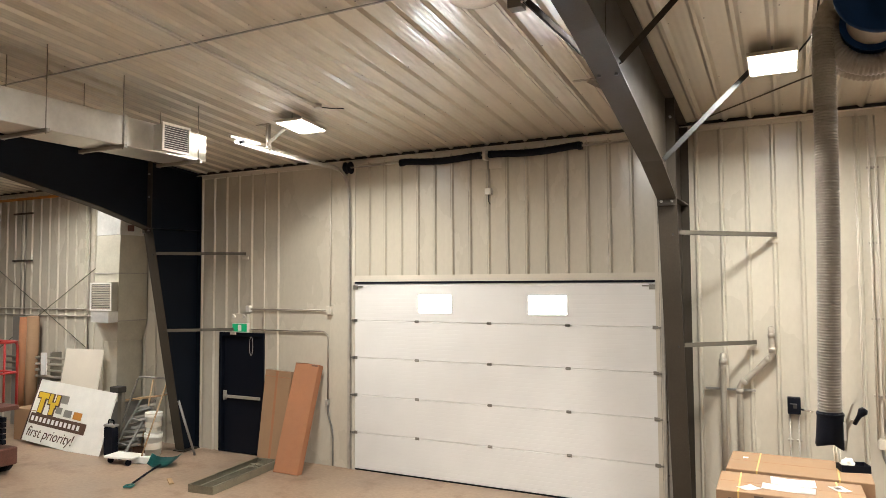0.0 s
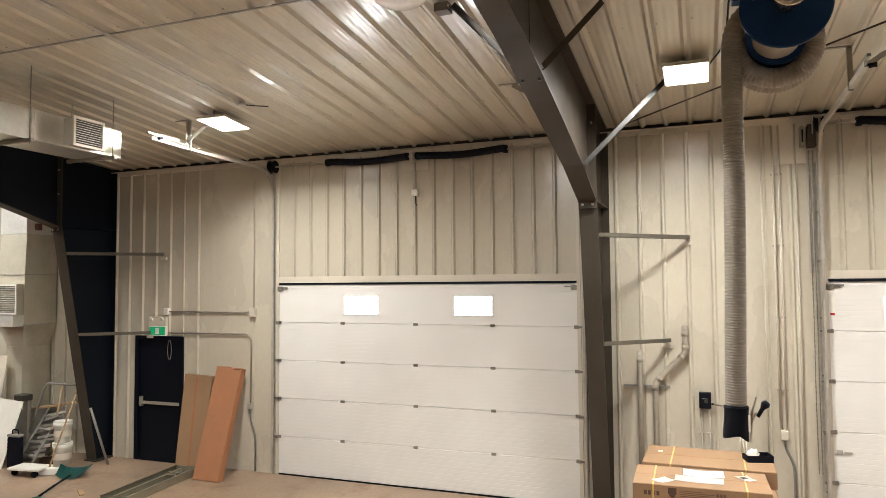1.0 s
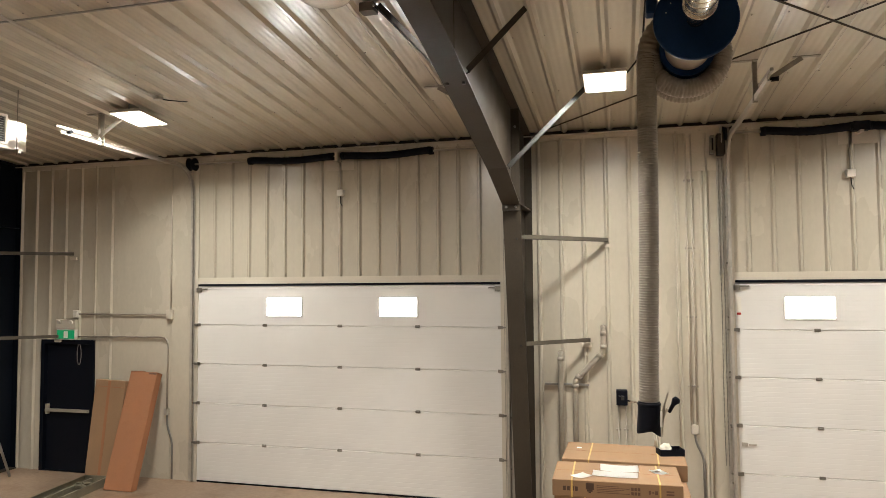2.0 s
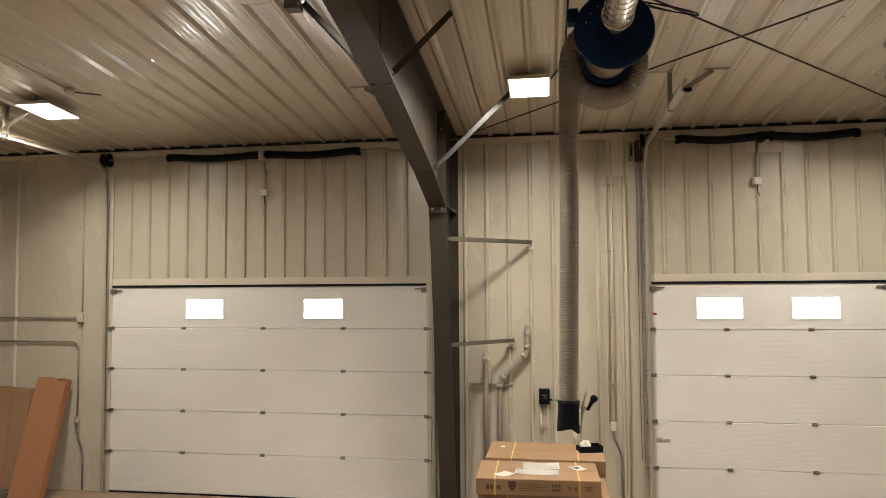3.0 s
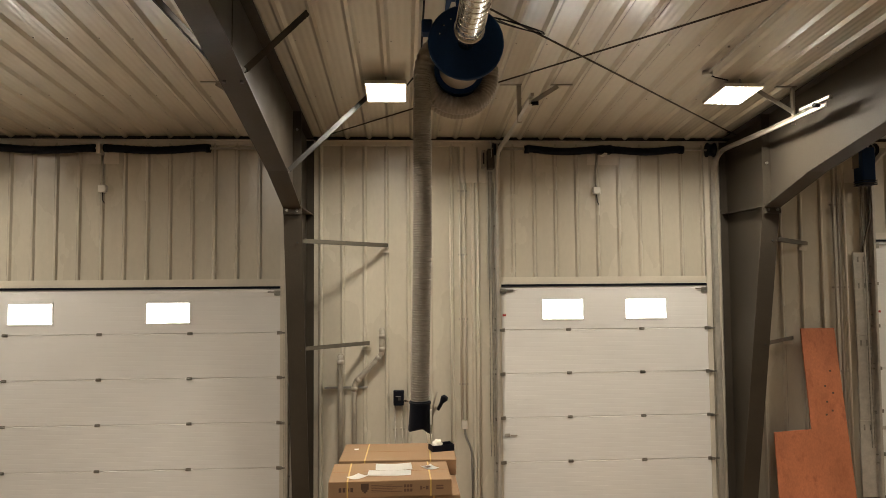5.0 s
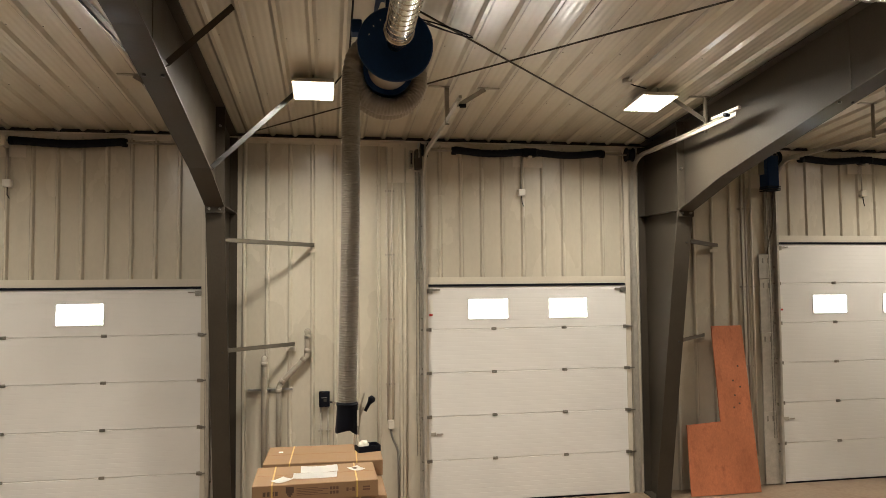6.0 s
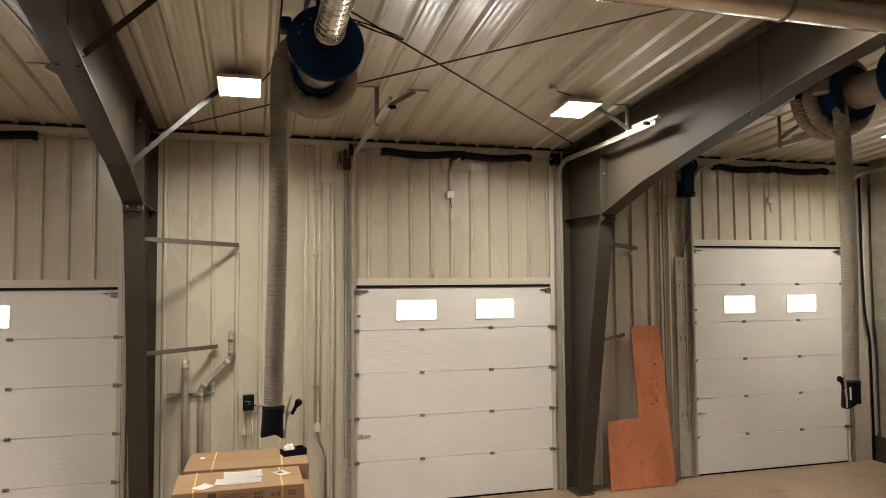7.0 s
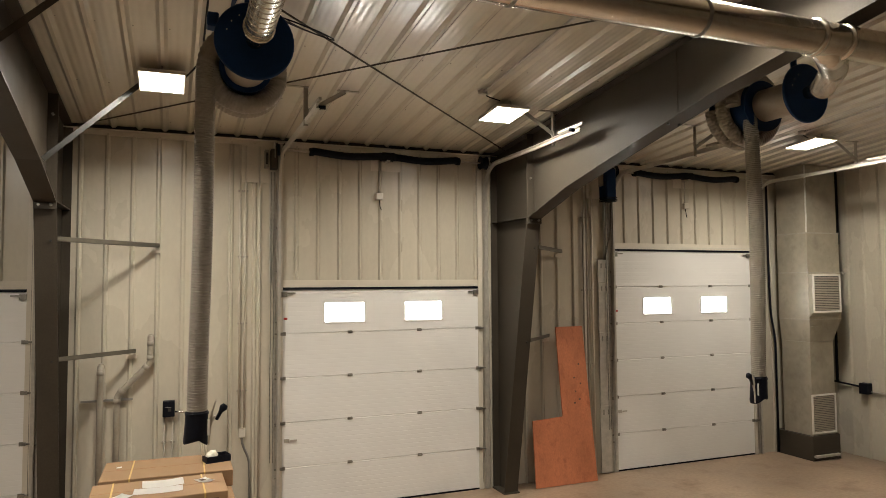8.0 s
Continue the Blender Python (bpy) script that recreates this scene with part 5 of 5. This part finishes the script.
def flat_carton(x0, x1, y0, y1, z0, z1, turn, label, straps=(), marks=True):
    c = thing("carton", ((x0 + x1) / 2, (y0 + y1) / 2, z0), label, "carton", "stacked cartons")
    M = pose((x0 + x1) / 2, (y0 + y1) / 2, 0, 0, 0, turn)
    w, d_ = (x1 - x0) / 2, (y1 - y0) / 2

    def put(nm, q, m, lab=""):
        bm = bx(*q[:6], bev=q[6] if len(q) > 6 else 0)
        bm.transform(M)
        return part(nm, bm, m, c, lab)
    put("box", (-w, -d_, z0, w, d_, z1, .006), M_CARD)
    put("flap_seam", (-w + .01, -.002, z1 + .0002, w - .01, .002, z1 + .0012), M_CARD2)
    for s_ in straps:
        put("strap", (s_ - .008, -d_ - .002, z1 + .0005, s_ + .008, d_ + .002, z1 + .0025), M_STRAP, "yellow plastic strap")
        put("strap", (s_ - .008, -d_ - .0025, z0, s_ + .008, -d_ - .0005, z1 + .002), M_STRAP, "yellow plastic strap")
    if marks:
        hz = z1 - z0

        def ink(a, b, e, f_, m=M_INK):
            put("print_mark", (a, -d_ - .0018, z0 + hz * e, b, -d_ - .0004, z0 + hz * f_), m)
        for k in range(4):                      # a bold word that cannot be made out
            ink(-.505 + .038 * k, -.478 + .038 * k, .36, .62, M_PRINT)
        ink(-.288, -.212, .48, .86, M_PRINT)    # dark shield
        ink(-.276, -.224, .36, .475, M_PRINT)
        ink(-.262, -.238, .27, .355, M_PRINT)
        for k in range(5):                      # small print
            ink(-.185, .02 + .05 * ((k * 2) % 3), .72 - .10 * k, .755 - .10 * k)
        for k in range(3):                      # boxed symbols
            ink(.135 + .03 * k, .158 + .03 * k, .56, .74)
            ink(.135 + .03 * k, .158 + .03 * k, .30, .48)
        ink(.295, .315, .40, .62)
        ink(.322, .345, .48, .54)
        ink(.352, .378, .40, .62)
        for k in range(2):
            ink(.455, .525, .56 - .16 * k, .66 - .16 * k)
    return c, put


flat_carton(-.40, .93, 8.60, 9.98, .132, .55, 0, "large brown carton at the bottom of the stack", (-.35, .38), False)
flat_carton(-.36, .93, 8.62, 9.98, .552, .985, 0, "brown carton below the strapped cartons", (-.35, .38))
c, put = flat_carton(-.34, .95, 9.33, 10.13, .99, 1.16, -1, "strapped brown carton at the back of the stack", (-.36, .36), False)
put("sticker", (-.52, .10, 1.1605, -.47, .16, 1.1625), M_PAPER)
c, put = flat_carton(-.38, .835, 8.58, 9.27, .99, 1.15, 1, "strapped brown carton carrying loose paper sheets", (-.42, .40))
c2, put2 = c, put


def sheet(x, y, w, h, turn, label, mark=False, fold=False):
    t = thing("paper_sheet", (x, y, 1.152), label, "paper", "loose papers")
    bm = bmesh.new()
    n = 6
    g = [[None] * (n + 1) for _ in range(n + 1)]
    for i in range(n + 1):
        for j in range(n + 1):
            u, v = i / n - .5, j / n - .5
            zz = .0035 + .006 * (u * v * 4) ** 2 + (.010 * max(0, abs(u) - .1) if fold else .004 * u * u)
            g[i][j] = bm.verts.new((u * w, v * h, zz))
    for i in range(n):
        for j in range(n):
            bm.faces.new((g[i][j], g[i + 1][j], g[i + 1][j + 1], g[i][j + 1]))
    bmesh.ops.solidify(bm, geom=bm.faces[:], thickness=.0015)
    bm.transform(pose(x, y, 1.152, 0, 0, turn))
    part("page", bm, M_PAPER, t)
    if mark:
        bm = bx(-w * .28, -h * .1, .0085, w * .1, h * .25, .0095)
        bm.transform(pose(x, y, 1.152, 0, 0, turn))
        part("print_block", bm, M_BROWN, t)
    return t


sheet(.26, 9.06, .38, .26, 2, "open white printed booklet lying on a carton", fold=True)
sheet(.22, 8.83, .44, .20, -2, "white paper sheet lying on a carton")
sheet(.64, 9.02, .13, .17, 30, "small printed card lying on a carton", True)
sheet(-.10, 8.72, .14, .18, -40, "small white label sheet on a carton")

# black parts tray with a crumpled bag
st = thing("plastic_strip", (.66, 9.72, 1.17), "clear plastic strip hanging from the clamp into the tray", "plastic strip")
bm = bmesh.new()
for dx, dy in ((0, 0), (.022, .006), (-.015, .008)):
    tube(bm, [(.665 + dx, 9.74 + dy, 1.235), (.655 + dx * 1.5, 9.76 + dy, 1.36), (.672 + dx, 9.77 + dy, 1.50)], [.013, .009, .006], 6)
part("film", bm, M_DOME, st)
t = thing("parts_tray", (.86, 9.80, 1.16), "small black plastic parts tray on the carton", "tray")
M = pose(.80, 9.76, 1.1625, 0, 0, 14) @ Matrix.Scale(.82, 4)
for nm, q in (("tray_base", (-.16, -.11, 0, .16, .11, .006)), ("tray_side", (-.16, -.11, .006, .16, -.104, .085)), ("tray_side", (-.16, .104, .006, .16, .11, .085)),
              ("tray_side", (-.16, -.104, .006, -.154, .104, .085)), ("tray_side", (.154, -.104, .006, .16, .104, .085))):
    bm = bx(*q)
    bm.transform(M)
    part(nm, bm, M_BLACK, t)
bm = bmesh.new()
bmesh.ops.create_icosphere(bm, subdivisions=3, radius=.085)
for v in bm.verts:
    v.co *= 1 + .35 * noise.noise(v.co * 22)
    v.co.z = max(v.co.z, -.045)
bm.transform(pose(.75, 9.76, 1.215) @ Matrix.Scale(.80, 4))
for fc in bm.faces:
    fc.smooth = True
solid("plastic_bag", bm, M_DOME, "crumpled translucent plastic bag in the parts tray", "bag")

# ================= plywood by the third column =================
ob, ft, up, r, bk, h = leaning("plywood_offcut", (6.03, 10.93, .012), (6.02, 11.12, 2.42), 1.1, .018, M_PLY, "L-shaped reddish plywood offcut leaning on the wall", "plywood")
bm = bmesh.new()
prism(bm, [(-.55, 0), (.55, 0), (.44, 2.42), (-.05, 2.42), (-.015, 1.03), (-.55, 1.0)], 0, .018, "y")
m = Matrix((r, bk, up)).transposed().to_4x4()
m.translation = ft
bm.transform(m)
part("sheet", bm, M_PLY, ob)
for k in range(6):
    u, v = .10 + .25 * random.random(), .9 + 1.2 * random.random()
    part("knot", slab(ft, up, r, bk, u, u + .03, v, v + .025, -.0016, -.0004), M_BROWN, ob)

# ================= door operators =================
def operator(x, label, big=False):
    o = thing("door_operator", (x, WY, 4.8), label, "door operator", "door operators")
    part("backboard", bx(x - .34, WY - .034, 4.52, x + .16, WY - .0225, 5.05), M_TRIM, o, "cream mounting board")
    if big:
        part("motor", bx(x - .02, WY - .26, 4.50, x + .17, WY - .036, 5.0, bev=.014), M_NAVY, o, "dark blue motor case")
        for k in range(3):
            part("cooling_rib", bx(x - .03, WY - .268, 4.46 + .028 * k, x + .18, WY - .05, 4.474 + .028 * k), M_BLACK, o)
        for q, r_ in ((x + .02, .009), (x + .15, .014)):
            part("cable", tb(route([(q, WY - .12, 4.47), (q + .01, WY - .10, 4.0), (x + .06, WY - .08, 3.62), (x + .06, WY - .065, 3.5)], .1), r_, 8), M_HINGE if r_ < .01 else M_ARM, o)
    else:
        part("motor", bx(x + .05, WY - .16, 4.70, x + .15, WY - .035, 4.98, bev=.012), M_FRAME, o)
    part("side_plate", bx(x - .03, WY - .17, 4.72, x + .022, WY - .035, 4.96, bev=.004), M_STRUT, o)
    part("side_slot", bx(x - .015, WY - .176, 4.76, x + .005, WY - .1705, 4.92), M_BLACK, o)
    part("gear", tb([(x + .17, WY - .13, 4.97), (x + .20, WY - .13, 4.97)], .09, 18), M_HINGE, o)
    part("chain_guide", bx(x + .05, WY - .06, 3.15, x + .13, WY - .0225, 4.67), M_GALV, o, "bright galvanised chain guide")
    for dx in (.065, .105):
        pts, rad = [], []
        z = 4.67
        i = 0
        while z > .7:
            pts.append((x + dx + .003 * math.sin(z * 3), WY - .085, z))
            rad.append(.007 if i % 2 else .004)
            z -= .035
            i += 1
        part("chain", tb(pts, rad, 5), M_HINGE, o, "hanging hand chain")
    return o


operator(1.50, "dark jackshaft door operator with hand chain beside the door")
operator(6.95, "dark jackshaft door operator with hand chain beside the far door", True)
cv = thing("chain_cover", (6.97, WY, 0), "tall galvanised cover plate in sections beside the far door", "cover plate")
for z0, z1, w in ((.02, 1.10, .105), (1.103, 2.30, .10), (2.303, 3.12, .105), (3.123, 3.50, .11)):
    part("section", bx(6.97 - w, WY - .066, z0, 6.97 + w, WY - .0345, z1, bev=.004), M_GALV, cv)
    for dx in (-.045, .045):
        part("slot", bx(6.97 + dx - .012, WY - .0685, z1 - .14, 6.97 + dx + .012, WY - .0655, z1 - .06), M_HINGE, cv)
# slide locks and small door stickers
for x, s in ((1.80, 1), (7.27, 1)):
    k = thing("slide_lock", (x, WY - .02, .98), "galvanised slide lock on the door edge", "lock")
    part("plate", bx(x - .03, WY - .022, .955, x + .04, WY - .0125, 1.005), M_GALV, k)
    part("bolt", bx(x + .05, WY - .030, .97, x + .14, WY - .0225, .99), M_GALV, k)
    w = thing("warning_sticker", (x - .02, WY - .02, 2.72), "small white warning sticker with red bar on the door edge", "sticker")
    part("label", bx(x - .05, WY - .0145, 2.62, x + .01, WY - .0125, 2.86), M_WHITE, w)
    part("red_bar", bx(x - .045, WY - .0160, 2.63, x + .005, WY - .0147, 2.66), M_RED, w)
